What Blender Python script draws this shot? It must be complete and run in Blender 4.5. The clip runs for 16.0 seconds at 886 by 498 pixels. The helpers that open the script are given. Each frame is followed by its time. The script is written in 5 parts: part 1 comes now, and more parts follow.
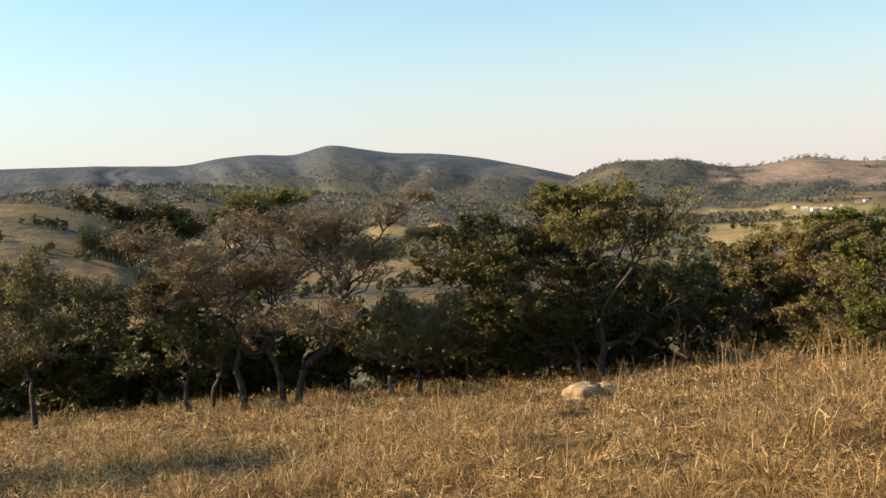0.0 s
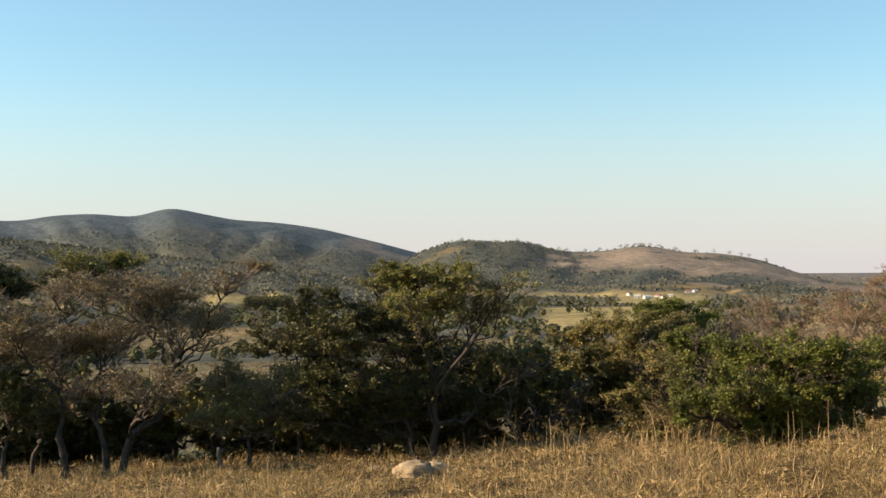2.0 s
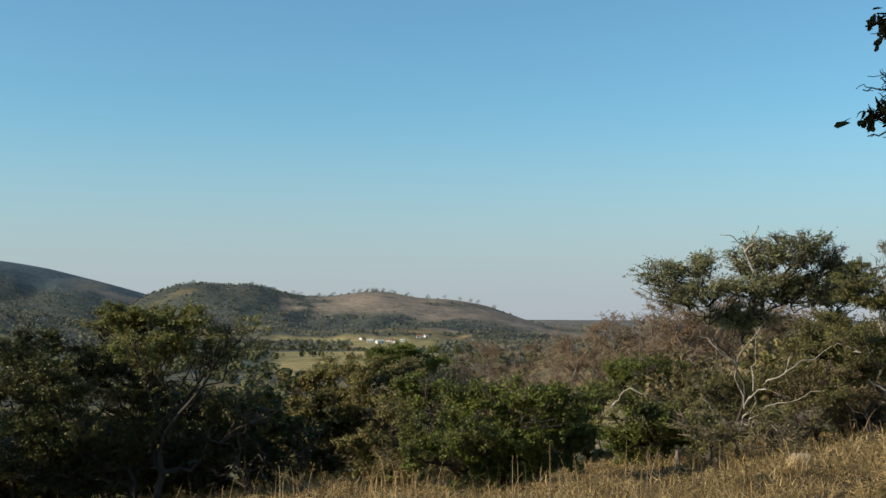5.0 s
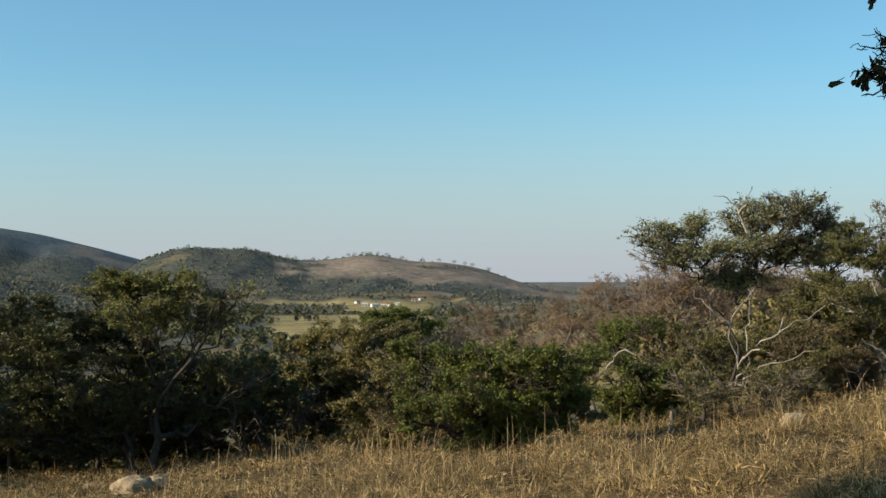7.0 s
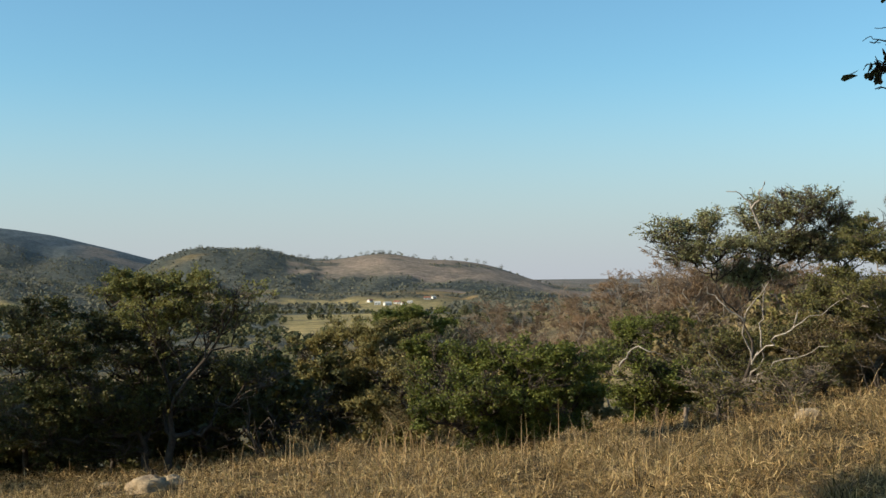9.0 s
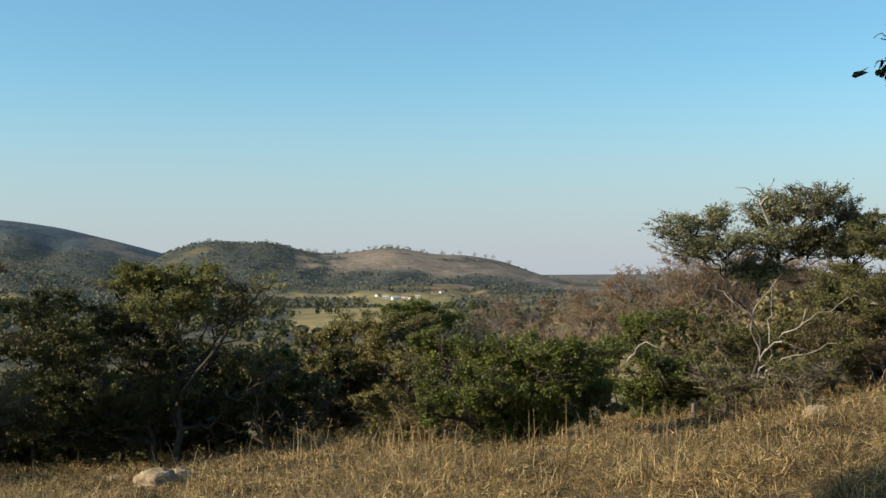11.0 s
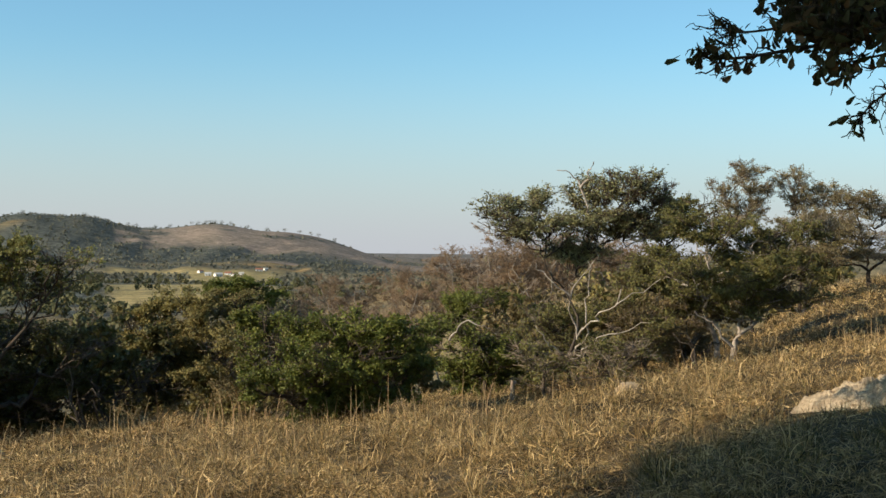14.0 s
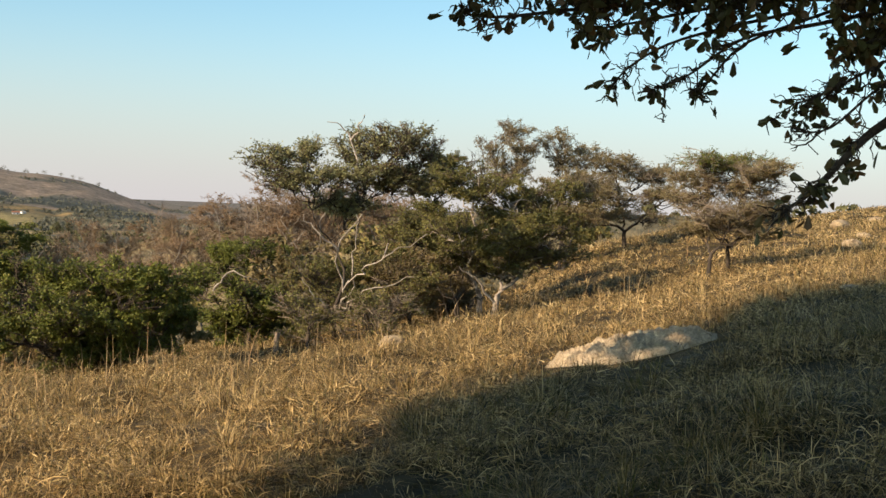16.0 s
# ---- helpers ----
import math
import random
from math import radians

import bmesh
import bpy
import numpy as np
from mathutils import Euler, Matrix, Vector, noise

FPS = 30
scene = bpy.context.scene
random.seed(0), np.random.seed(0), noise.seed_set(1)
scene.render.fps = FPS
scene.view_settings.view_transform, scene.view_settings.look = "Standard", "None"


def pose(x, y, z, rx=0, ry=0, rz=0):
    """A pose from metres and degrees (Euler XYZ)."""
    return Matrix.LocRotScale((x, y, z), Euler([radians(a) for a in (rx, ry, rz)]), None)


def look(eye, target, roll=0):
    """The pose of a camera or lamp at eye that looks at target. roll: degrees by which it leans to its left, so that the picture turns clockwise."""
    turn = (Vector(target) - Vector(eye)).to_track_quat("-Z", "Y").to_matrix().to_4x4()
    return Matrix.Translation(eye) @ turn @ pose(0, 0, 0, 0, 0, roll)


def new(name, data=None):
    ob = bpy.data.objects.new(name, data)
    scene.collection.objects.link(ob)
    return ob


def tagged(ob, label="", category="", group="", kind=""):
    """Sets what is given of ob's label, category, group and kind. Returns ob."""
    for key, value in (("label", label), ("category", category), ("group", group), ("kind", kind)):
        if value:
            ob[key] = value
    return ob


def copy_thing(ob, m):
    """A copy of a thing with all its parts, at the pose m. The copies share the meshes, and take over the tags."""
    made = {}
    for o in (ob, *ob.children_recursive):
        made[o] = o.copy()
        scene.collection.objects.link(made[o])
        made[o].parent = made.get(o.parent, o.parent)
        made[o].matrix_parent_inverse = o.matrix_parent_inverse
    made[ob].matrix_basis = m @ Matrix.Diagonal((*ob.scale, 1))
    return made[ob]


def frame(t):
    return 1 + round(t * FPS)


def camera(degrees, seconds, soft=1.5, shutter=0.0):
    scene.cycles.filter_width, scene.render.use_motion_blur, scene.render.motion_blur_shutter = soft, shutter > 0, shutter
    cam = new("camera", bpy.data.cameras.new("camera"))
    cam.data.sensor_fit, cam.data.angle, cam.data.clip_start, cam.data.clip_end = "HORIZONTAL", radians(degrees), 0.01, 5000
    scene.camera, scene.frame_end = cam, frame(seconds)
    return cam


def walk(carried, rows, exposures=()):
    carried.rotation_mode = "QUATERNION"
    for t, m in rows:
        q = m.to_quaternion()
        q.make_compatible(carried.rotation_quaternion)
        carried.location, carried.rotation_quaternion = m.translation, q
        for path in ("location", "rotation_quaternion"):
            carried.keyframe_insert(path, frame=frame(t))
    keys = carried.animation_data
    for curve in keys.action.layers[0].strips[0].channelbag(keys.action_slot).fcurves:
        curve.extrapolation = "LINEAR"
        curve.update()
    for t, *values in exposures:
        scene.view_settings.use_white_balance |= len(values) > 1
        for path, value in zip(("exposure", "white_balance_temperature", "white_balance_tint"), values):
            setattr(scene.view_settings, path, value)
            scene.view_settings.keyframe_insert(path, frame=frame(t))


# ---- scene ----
EYE = Vector((0.03, 0.02, 1.6))


def aim(yaw, pitch, roll, dx, dy, dz):
    """Camera pose from compass degrees clockwise from +Y, degrees up, roll and the sway of the holder."""
    y, p = radians(yaw), radians(pitch)
    way = Vector((math.sin(y) * math.cos(p), math.cos(y) * math.cos(p), math.sin(p)))
    eye = EYE + Vector((dx, dy, dz))
    return look(eye, eye + way * 10, roll)


cam = camera(39.5, 16.0, soft=1.5)
PATH = [
    (0.0, 0.05, -1.84, -3.27, -0.058, 0.089, -0.050),
    (0.5, -0.32, -2.14, -2.64, -0.060, 0.086, -0.040),
    (1.0, 1.26, -0.74, -1.75, -0.044, 0.058, -0.018),
    (1.5, 4.64, 0.42, -0.81, -0.046, -0.003, -0.013),
    (2.0, 7.52, 1.35, -0.41, -0.035, -0.061, -0.005),
    (2.5, 11.93, 2.49, 1.21, -0.015, -0.109, 0.000),
    (3.0, 14.06, 2.64, 2.30, -0.012, -0.121, 0.009),
    (3.5, 15.73, 2.84, 2.02, -0.004, -0.074, 0.004),
    (4.0, 16.78, 3.44, 1.52, 0.004, -0.044, 0.003),
    (4.5, 18.71, 3.93, 0.44, -0.012, -0.006, 0.013),
    (5.0, 19.81, 3.37, 0.23, -0.004, 0.005, 0.012),
    (5.2, 19.89, 2.57, -0.30, -0.003, 0.006, 0.012),
    (7.5, 20.09, 1.65, -0.21, 0.009, 0.022, 0.014),
    (8.0, 19.88, 1.91, -0.29, 0.005, 0.021, 0.013),
    (8.5, 19.66, 2.09, -0.16, 0.009, 0.026, 0.017),
    (9.0, 19.51, 1.57, -0.67, 0.013, 0.031, 0.013),
    (9.2, 19.41, 1.62, -0.48, 0.012, 0.030, 0.013),
    (11.3, 19.12, 1.31, -0.37, 0.000, 0.019, 0.012),
    (11.5, 19.27, 1.34, -0.36, -0.001, 0.018, 0.012),
    (12.0, 19.17, 1.07, -0.25, 0.001, 0.024, 0.008),
    (12.5, 19.60, 0.96, -0.25, 0.000, 0.016, 0.010),
    (13.0, 21.40, 0.65, -0.02, -0.014, 0.002, 0.006),
    (13.5, 24.49, 0.03, -0.04, -0.017, -0.016, -0.006),
    (14.0, 27.22, 0.33, 0.48, -0.001, -0.016, -0.003),
    (14.5, 29.90, -0.45, 0.31, 0.031, -0.002, -0.002),
    (15.0, 33.10, -0.98, 0.22, 0.058, 0.011, -0.004),
    (15.5, 35.49, -0.92, 1.37, 0.086, 0.023, 0.002),
    (16.0, 37.89, -1.65, 2.22, 0.102, 0.037, 0.006),
]
walk(cam, [(t, aim(*row)) for t, *row in PATH],
     exposures=[(0.0, 0.92, 7800, 21), (1.0, 0.92, 7800, 19), (2.0, 0.8, 7400, 15), (3.0, 0.55, 6850, 10), (3.5, 0.42, 6500, 6), (4.0, 0.28, 6200, 4), (5.2, 0.22, 6150, 4), (8.0, 0.4, 6330, 6),
                (12.0, 0.43, 6250, 6), (13.0, 0.46, 6280, 7), (14.0, 0.49, 6480, 8), (15.0, 0.58, 6950, 11), (16.0, 0.72, 7250, 14)])

# ---------------------------------------------------------------- light
SUN_AZ, SUN_EL = -86.0, 26.0
world = bpy.data.worlds.new("sky")
scene.world = world
world.use_nodes = True
wn = world.node_tree
sky = wn.nodes.new("ShaderNodeTexSky")
sky.sky_type = "NISHITA"
sky.sun_disc = False
sky.sun_elevation = radians(SUN_EL)
sky.sun_rotation = radians(SUN_AZ % 360)
sky.air_density, sky.dust_density, sky.ozone_density = 1.0, 1.0, 1.0
tint = wn.nodes.new("ShaderNodeMix")
tint.data_type, tint.blend_type = "RGBA", "MULTIPLY"
tint.inputs[0].default_value, tint.inputs[7].default_value = 1.0, (0.68, 0.985, 1.08, 1)
wn.links.new(sky.outputs[0], tint.inputs[6])
# dry-season dust whitens the sky towards the horizon
coords, split, fall = wn.nodes.new("ShaderNodeTexCoord"), wn.nodes.new("ShaderNodeSeparateXYZ"), wn.nodes.new("ShaderNodeMapRange")
fall.interpolation_type = "SMOOTHSTEP"
for socket, v in zip(fall.inputs[1:5], (-0.02, 0.18, 0.9, 0.0)):
    socket.default_value = v
haze = wn.nodes.new("ShaderNodeMix")
haze.data_type = "RGBA"
haze.inputs[7].default_value = (3.64, 3.66, 4.05, 1)
wn.links.new(coords.outputs["Generated"], split.inputs[0])
wn.links.new(split.outputs[2], fall.inputs[0])
wn.links.new(fall.outputs[0], haze.inputs[0])
wn.links.new(tint.outputs[2], haze.inputs[6])
wn.links.new(haze.outputs[2], wn.nodes["Background"].inputs[0])
wn.nodes["Background"].inputs[1].default_value = 0.115
sun_data = bpy.data.lights.new("sun", "SUN")
sun_data.energy, sun_data.angle, sun_data.color = 5.0, radians(0.55), (1.0, 0.83, 0.62)
sun = new("sun", sun_data)
sa, se = radians(SUN_AZ), radians(SUN_EL)
sun.matrix_world = look((-40, -23, 60), Vector((-40, -23, 60)) - Vector((math.sin(sa) * math.cos(se), math.cos(sa) * math.cos(se), math.sin(se))))


# ---------------------------------------------------------------- materials
def material(name):
    m = bpy.data.materials.new(name)
    m.use_nodes = True
    nt = m.node_tree
    return m, nt, nt.nodes["Principled BSDF"], nt.nodes["Material Output"]


def add_noise(nt, scale, detail=4.0, rough=0.6):
    tc = nt.nodes.new("ShaderNodeNewGeometry")
    n = nt.nodes.new("ShaderNodeTexNoise")
    n.inputs["Scale"].default_value, n.inputs["Detail"].default_value, n.inputs["Roughness"].default_value = scale, detail, rough
    nt.links.new(tc.outputs["Position"], n.inputs["Vector"])
    return n


def add_ramp(nt, source, stops):
    r = nt.nodes.new("ShaderNodeValToRGB")
    while len(r.color_ramp.elements) < len(stops):
        r.color_ramp.elements.new(0.5)
    for e, (at, c) in zip(r.color_ramp.elements, stops):
        e.position, e.color = at, (*c, 1)
    nt.links.new(source, r.inputs[0])
    return r


def add_mix(nt, kind, fac, a, b):
    m = nt.nodes.new("ShaderNodeMix")
    m.data_type, m.blend_type = "RGBA", kind
    for socket, v in ((m.inputs[0], fac), (m.inputs[6], a), (m.inputs[7], b)):
        if isinstance(v, (int, float)):
            socket.default_value = v
        elif isinstance(v, tuple):
            socket.default_value = (*v, 1)
        else:
            nt.links.new(v, socket)
    return m.outputs[2]


def add_bump(nt, bsdf, height, strength, distance):
    b = nt.nodes.new("ShaderNodeBump")
    b.inputs["Strength"].default_value, b.inputs["Distance"].default_value = strength, distance
    nt.links.new(height, b.inputs["Height"])
    nt.links.new(b.outputs[0], bsdf.inputs["Normal"])


def leaf_material(name, stops, through_light=0.28, rough=0.6, patch=0.8, calm=0.4):
    """Leaves or blades: a colour for every piece, drifting in patches, with some light passing through."""
    m, nt, bsdf, out = material(name)
    geo = nt.nodes.new("ShaderNodeNewGeometry")
    mean = np.mean([c for _, c in stops], 0)
    stops = [(at, tuple(np.array(c) * (1 - calm) + mean * calm)) for at, c in stops]
    ramp = add_ramp(nt, geo.outputs["Random Per Island"], stops)
    n = add_noise(nt, patch, 3)
    tint = add_ramp(nt, n.outputs["Fac"], [(0.3, (0.58, 0.57, 0.53)), (0.7, (1.28, 1.24, 1.15))])
    col = add_mix(nt, "MULTIPLY", 1.0, ramp.outputs[0], tint.outputs[0])
    nt.links.new(col, bsdf.inputs["Base Color"])
    bsdf.inputs["Roughness"].default_value = rough
    bsdf.inputs["Specular IOR Level"].default_value = 0.3
    tr = nt.nodes.new("ShaderNodeBsdfTranslucent")
    nt.links.new(col, tr.inputs["Color"])
    mix = nt.nodes.new("ShaderNodeMixShader")
    mix.inputs[0].default_value = through_light
    nt.links.new(bsdf.outputs[0], mix.inputs[1])
    nt.links.new(tr.outputs[0], mix.inputs[2])
    nt.links.new(mix.outputs[0], out.inputs["Surface"])
    return m


def solid_material(name, dark, light, scale, rough=0.85, bump=0.4, depth=0.02, fine=8.0):
    m, nt, bsdf, out = material(name)
    big, small = add_noise(nt, scale, 4), add_noise(nt, scale * fine, 5)
    col = add_ramp(nt, big.outputs["Fac"], [(0.32, dark), (0.68, light)])
    spot = add_ramp(nt, small.outputs["Fac"], [(0.3, (0.6, 0.6, 0.6)), (0.65, (1.1, 1.1, 1.1))])
    nt.links.new(add_mix(nt, "MULTIPLY", 1.0, col.outputs[0], spot.outputs[0]), bsdf.inputs["Base Color"])
    bsdf.inputs["Roughness"].default_value = rough
    add_bump(nt, bsdf, small.outputs["Fac"], bump, depth)
    return m


GRASS = leaf_material("dry_grass", [(0.0, (0.032, 0.023, 0.011)), (0.3, (0.15, 0.1, 0.041)), (0.57, (0.47, 0.318, 0.138)),
                                    (0.82, (0.78, 0.58, 0.31)), (0.92, (0.3, 0.225, 0.085)), (1.0, (0.14, 0.13, 0.04))], 0.25, 0.6, 1.7, 0.0)
# green grass whose dark tone also stands in for shade
GRASS_GREEN = leaf_material("shade_toned_grass", [(0.0, (0.0403, 0.04, 0.0072)), (0.45, (0.1035, 0.095, 0.0168)), (0.8, (0.1955, 0.15, 0.03)), (1.0, (0.391, 0.25, 0.06))], 0.25, 0.6, 1.2, 0.0)
STALK = leaf_material("grass_stalk", [(0.0, (0.38, 0.26, 0.13)), (0.5, (0.55, 0.42, 0.24)), (1.0, (0.45, 0.24, 0.14))], 0.2, 0.6, 0.9)
# dark green leaf, darkened further for the shaded insides of crowns
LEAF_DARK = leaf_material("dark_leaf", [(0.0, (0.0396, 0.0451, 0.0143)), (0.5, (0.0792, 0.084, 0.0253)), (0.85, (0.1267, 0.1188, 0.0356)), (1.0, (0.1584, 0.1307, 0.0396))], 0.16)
LEAF_GREEN = leaf_material("green_leaf", [(0.0, (0.0633, 0.0828, 0.0161)), (0.5, (0.1323, 0.1587, 0.0299)), (0.9, (0.2012, 0.2185, 0.046)), (1.0, (0.253, 0.2415, 0.0633))], 0.28)
LEAF_MOSS = leaf_material("mossy_leaf", [(0.0, (0.07, 0.077, 0.025)), (0.5, (0.145, 0.15, 0.048)), (0.85, (0.22, 0.205, 0.068)), (1.0, (0.27, 0.215, 0.085))], 0.3)
LEAF_FEATHER = leaf_material("feathery_leaf", [(0.0, (0.156, 0.124, 0.0621)), (0.5, (0.281, 0.226, 0.124)), (0.85, (0.375, 0.302, 0.174)), (1.0, (0.198, 0.194, 0.0745))], 0.35)
# brighter yellow leaf colour that paints sunlight on crown tops
LEAF_SUNNY = leaf_material("sunlit_leaf", [(0.0, (0.102, 0.114, 0.036)), (0.5, (0.198, 0.21, 0.066)), (0.85, (0.3, 0.288, 0.096)), (1.0, (0.36, 0.3, 0.108))], 0.35)
LEAF_OLIVE = leaf_material("olive_leaf", [(0.0, (0.1101, 0.1063, 0.0371)), (0.5, (0.2329, 0.2114, 0.0742)), (0.85, (0.3494, 0.2959, 0.1113)), (1.0, (0.3881, 0.2777, 0.1236))], 0.28)
LEAF_GREY = leaf_material("grey_green_leaf", [(0.0, (0.103, 0.1184, 0.0544)), (0.5, (0.2185, 0.2323, 0.1056)), (0.85, (0.3094, 0.3059, 0.1552)), (1.0, (0.3864, 0.3243, 0.1863))], 0.28)
LEAF_BROWN = leaf_material("brown_leaf", [(0.0, (0.1179, 0.0869, 0.0397)), (0.5, (0.2085, 0.1584, 0.0768)), (0.85, (0.2904, 0.2199, 0.1108)), (1.0, (0.1452, 0.1408, 0.0509))], 0.25)
LEAF_RUST = leaf_material("rusty_leaf", [(0.0, (0.17, 0.105, 0.06)), (0.5, (0.28, 0.178, 0.11)), (0.85, (0.36, 0.245, 0.155)), (1.0, (0.2, 0.16, 0.07))], 0.28)
LEAF_NEAR = leaf_material("leathery_leaf", [(0.0, (0.036, 0.054, 0.0216)), (0.6, (0.072, 0.099, 0.036)), (0.9, (0.162, 0.099, 0.054)), (1.0, (0.252, 0.144, 0.063))], 0.12, 0.45)
# far foliage is paled to grey-green to stand for haze
WOODS = leaf_material("hazed_foliage", [(0.0, (0.1087, 0.1131, 0.0899)), (0.5, (0.1421, 0.145, 0.1131)), (0.9, (0.174, 0.1711, 0.1305)), (1.0, (0.203, 0.1885, 0.145))], 0.1, 0.9, 0.004)
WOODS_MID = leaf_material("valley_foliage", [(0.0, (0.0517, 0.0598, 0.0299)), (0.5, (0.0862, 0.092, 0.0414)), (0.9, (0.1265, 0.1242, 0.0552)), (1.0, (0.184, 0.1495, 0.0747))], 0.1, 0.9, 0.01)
BARK = solid_material("bark", (0.032, 0.023, 0.016), (0.09, 0.065, 0.045), 6, 0.9, 0.6, 0.02)
TWIG_DARK = solid_material("dark_twig", (0.05, 0.037, 0.026), (0.13, 0.095, 0.066), 3, 0.85, 0.2, 0.01)
BARK_GREY = solid_material("grey_bark", (0.11, 0.088, 0.066), (0.3, 0.25, 0.2), 5, 0.85, 0.5, 0.015)
BARK_PALE = solid_material("pale_bark", (0.2, 0.165, 0.13), (0.5, 0.43, 0.36), 5, 0.85, 0.5, 0.015)
TWIG = solid_material("twig", (0.14, 0.105, 0.075), (0.32, 0.25, 0.18), 3, 0.85, 0.2, 0.01)
TWIG_RED = solid_material("red_twig", (0.13, 0.092, 0.065), (0.36, 0.27, 0.19), 3, 0.85, 0.2, 0.01)
STONE = solid_material("white_rock", (0.26, 0.18, 0.105), (0.46, 0.35, 0.215), 3.5, 0.9, 0.5, 0.03)
SAND = solid_material("sand_heap", (0.46, 0.34, 0.21), (0.7, 0.55, 0.37), 5.0, 0.95, 1.0, 0.08, 6.0)


def ground_material():
    m, nt, bsdf, out = material("ground")
    at = nt.nodes.new("ShaderNodeAttribute")
    at.attribute_name = "cover"
    near, mid, far = add_noise(nt, 5.0, 6), add_noise(nt, 0.05, 6, 0.7), add_noise(nt, 0.006, 6, 0.7)
    a = add_ramp(nt, near.outputs["Fac"], [(0.3, (0.65, 0.65, 0.65)), (0.7, (1.2, 1.2, 1.2))])
    b = add_ramp(nt, mid.outputs["Fac"], [(0.35, (0.7, 0.72, 0.7)), (0.65, (1.15, 1.12, 1.1))])
    c = add_ramp(nt, far.outputs["Fac"], [(0.35, (0.75, 0.78, 0.78)), (0.65, (1.15, 1.12, 1.08))])
    col = add_mix(nt, "MULTIPLY", 1.0, at.outputs["Color"], a.outputs[0])
    col = add_mix(nt, "MULTIPLY", 1.0, col, b.outputs[0])
    col = add_mix(nt, "MULTIPLY", 1.0, col, c.outputs[0])
    nt.links.new(col, bsdf.inputs["Base Color"])
    bsdf.inputs["Roughness"].default_value = 0.95
    bsdf.inputs["Specular IOR Level"].default_value = 0.1
    grain = add_noise(nt, 0.09, 5, 0.75)
    d = add_ramp(nt, grain.outputs["Fac"], [(0.38, (0.72, 0.74, 0.74)), (0.62, (1.2, 1.18, 1.15))])
    col = add_mix(nt, "MULTIPLY", 1.0, col, d.outputs[0])
    # treetops of the closed woods, painted light on top with shaded gaps between
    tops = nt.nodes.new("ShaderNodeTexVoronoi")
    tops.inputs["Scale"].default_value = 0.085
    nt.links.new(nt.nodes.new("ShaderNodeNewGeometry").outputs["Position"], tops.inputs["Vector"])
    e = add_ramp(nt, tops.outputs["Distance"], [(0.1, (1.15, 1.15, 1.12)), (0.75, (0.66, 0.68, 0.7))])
    canopy_shaded = add_mix(nt, "MULTIPLY", 1.0, col, e.outputs[0])
    nt.links.new(add_mix(nt, "MIX", at.outputs["Alpha"], col, canopy_shaded), bsdf.inputs["Base Color"])
    add_bump(nt, bsdf, grain.outputs["Fac"], 0.55, 8.0)
    return m


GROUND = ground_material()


# ---------------------------------------------------------------- numeric helpers
class Quads:
    """Collects vertices and faces of one kind, four- or three-cornered, and links them as one mesh."""

    def __init__(self, corners=4):
        self.v, self.f, self.n, self.k = [], [], 0, corners

    def add(self, v, f):
        self.v.append(np.asarray(v, float).reshape(-1, 3))
        self.f.append(np.asarray(f, np.int64).reshape(-1, self.k) + self.n)
        self.n += len(self.v[-1])

    def mesh(self, name, mat, smooth=False):
        v, f = np.concatenate(self.v), np.concatenate(self.f)
        me = bpy.data.meshes.new(name)
        me.vertices.add(len(v))
        me.vertices.foreach_set("co", v.ravel())
        me.loops.add(f.size)
        me.loops.foreach_set("vertex_index", f.ravel().astype(np.int32))
        me.polygons.add(len(f))
        me.polygons.foreach_set("loop_start", np.arange(0, f.size, self.k, dtype=np.int32))
        me.polygons.foreach_set("use_smooth", np.full(len(f), smooth))
        me.materials.append(mat)
        me.update(calc_edges=True)
        me.validate()
        return me


def part(name, data, parent, label=""):
    ob = new(name, data)
    ob.parent = parent
    return tagged(ob, label)


def bm_part(name, bm, mat, parent, label="", smooth=False):
    me = bpy.data.meshes.new(name)
    bm.to_mesh(me)
    bm.free()
    me.materials.append(mat)
    for p in me.polygons:
        p.use_smooth = smooth
    return part(name, me, parent, label)


def hash01(i, j, k):
    return np.modf(np.abs(np.sin(i * 127.1 + j * 311.7 + k * 74.7) * 43758.5453))[0]


def vnoise(x, y, k=0):
    """Smooth value noise in 0..1 on the plane."""
    i, j = np.floor(x), np.floor(y)
    u, v = x - i, y - j
    u, v = u * u * (3 - 2 * u), v * v * (3 - 2 * v)
    a = hash01(i, j, k) * (1 - u) + hash01(i + 1, j, k) * u
    b = hash01(i, j + 1, k) * (1 - u) + hash01(i + 1, j + 1, k) * u
    return a * (1 - v) + b * v


def fbm(x, y, octaves=4, k=0):
    s, amp, tot = 0, 1.0, 0.0
    for o in range(octaves):
        s, tot = s + amp * vnoise(x * 2 ** o, y * 2 ** o, k + o), tot + amp
        amp *= 0.5
    return s / tot


def step(a, b, x):
    t = np.clip((x - a) / (b - a), 0, 1)
    return t * t * (3 - 2 * t)


def ring_table(az, values):
    """A value round the compass, smoothed over a few degrees; az rises from -180 to 180."""
    grid = np.arange(-180, 180, 1.0)
    v = np.interp(grid, az, values)
    ker = np.exp(-0.5 * (np.arange(-9, 10) / 3.0) ** 2)
    v = np.convolve(np.concatenate([v[-9:], v, v[:9]]), ker / ker.sum(), "valid")
    return lambda a: np.interp(a, np.append(grid, 180), np.append(v, v[0]))


# ---------------------------------------------------------------- the lie of the land
SLOPE = ring_table([-180, -120, -60, -20, 0, 6, 13, 22, 27, 33, 40, 46, 50, 55, 70, 120, 180],
                   [0.02, -0.03, -0.085, -0.1, -0.097, -0.093, -0.08, -0.072, -0.062, -0.048, -0.03, -0.008, 0.006, 0.033, 0.045, 0.05, 0.02])
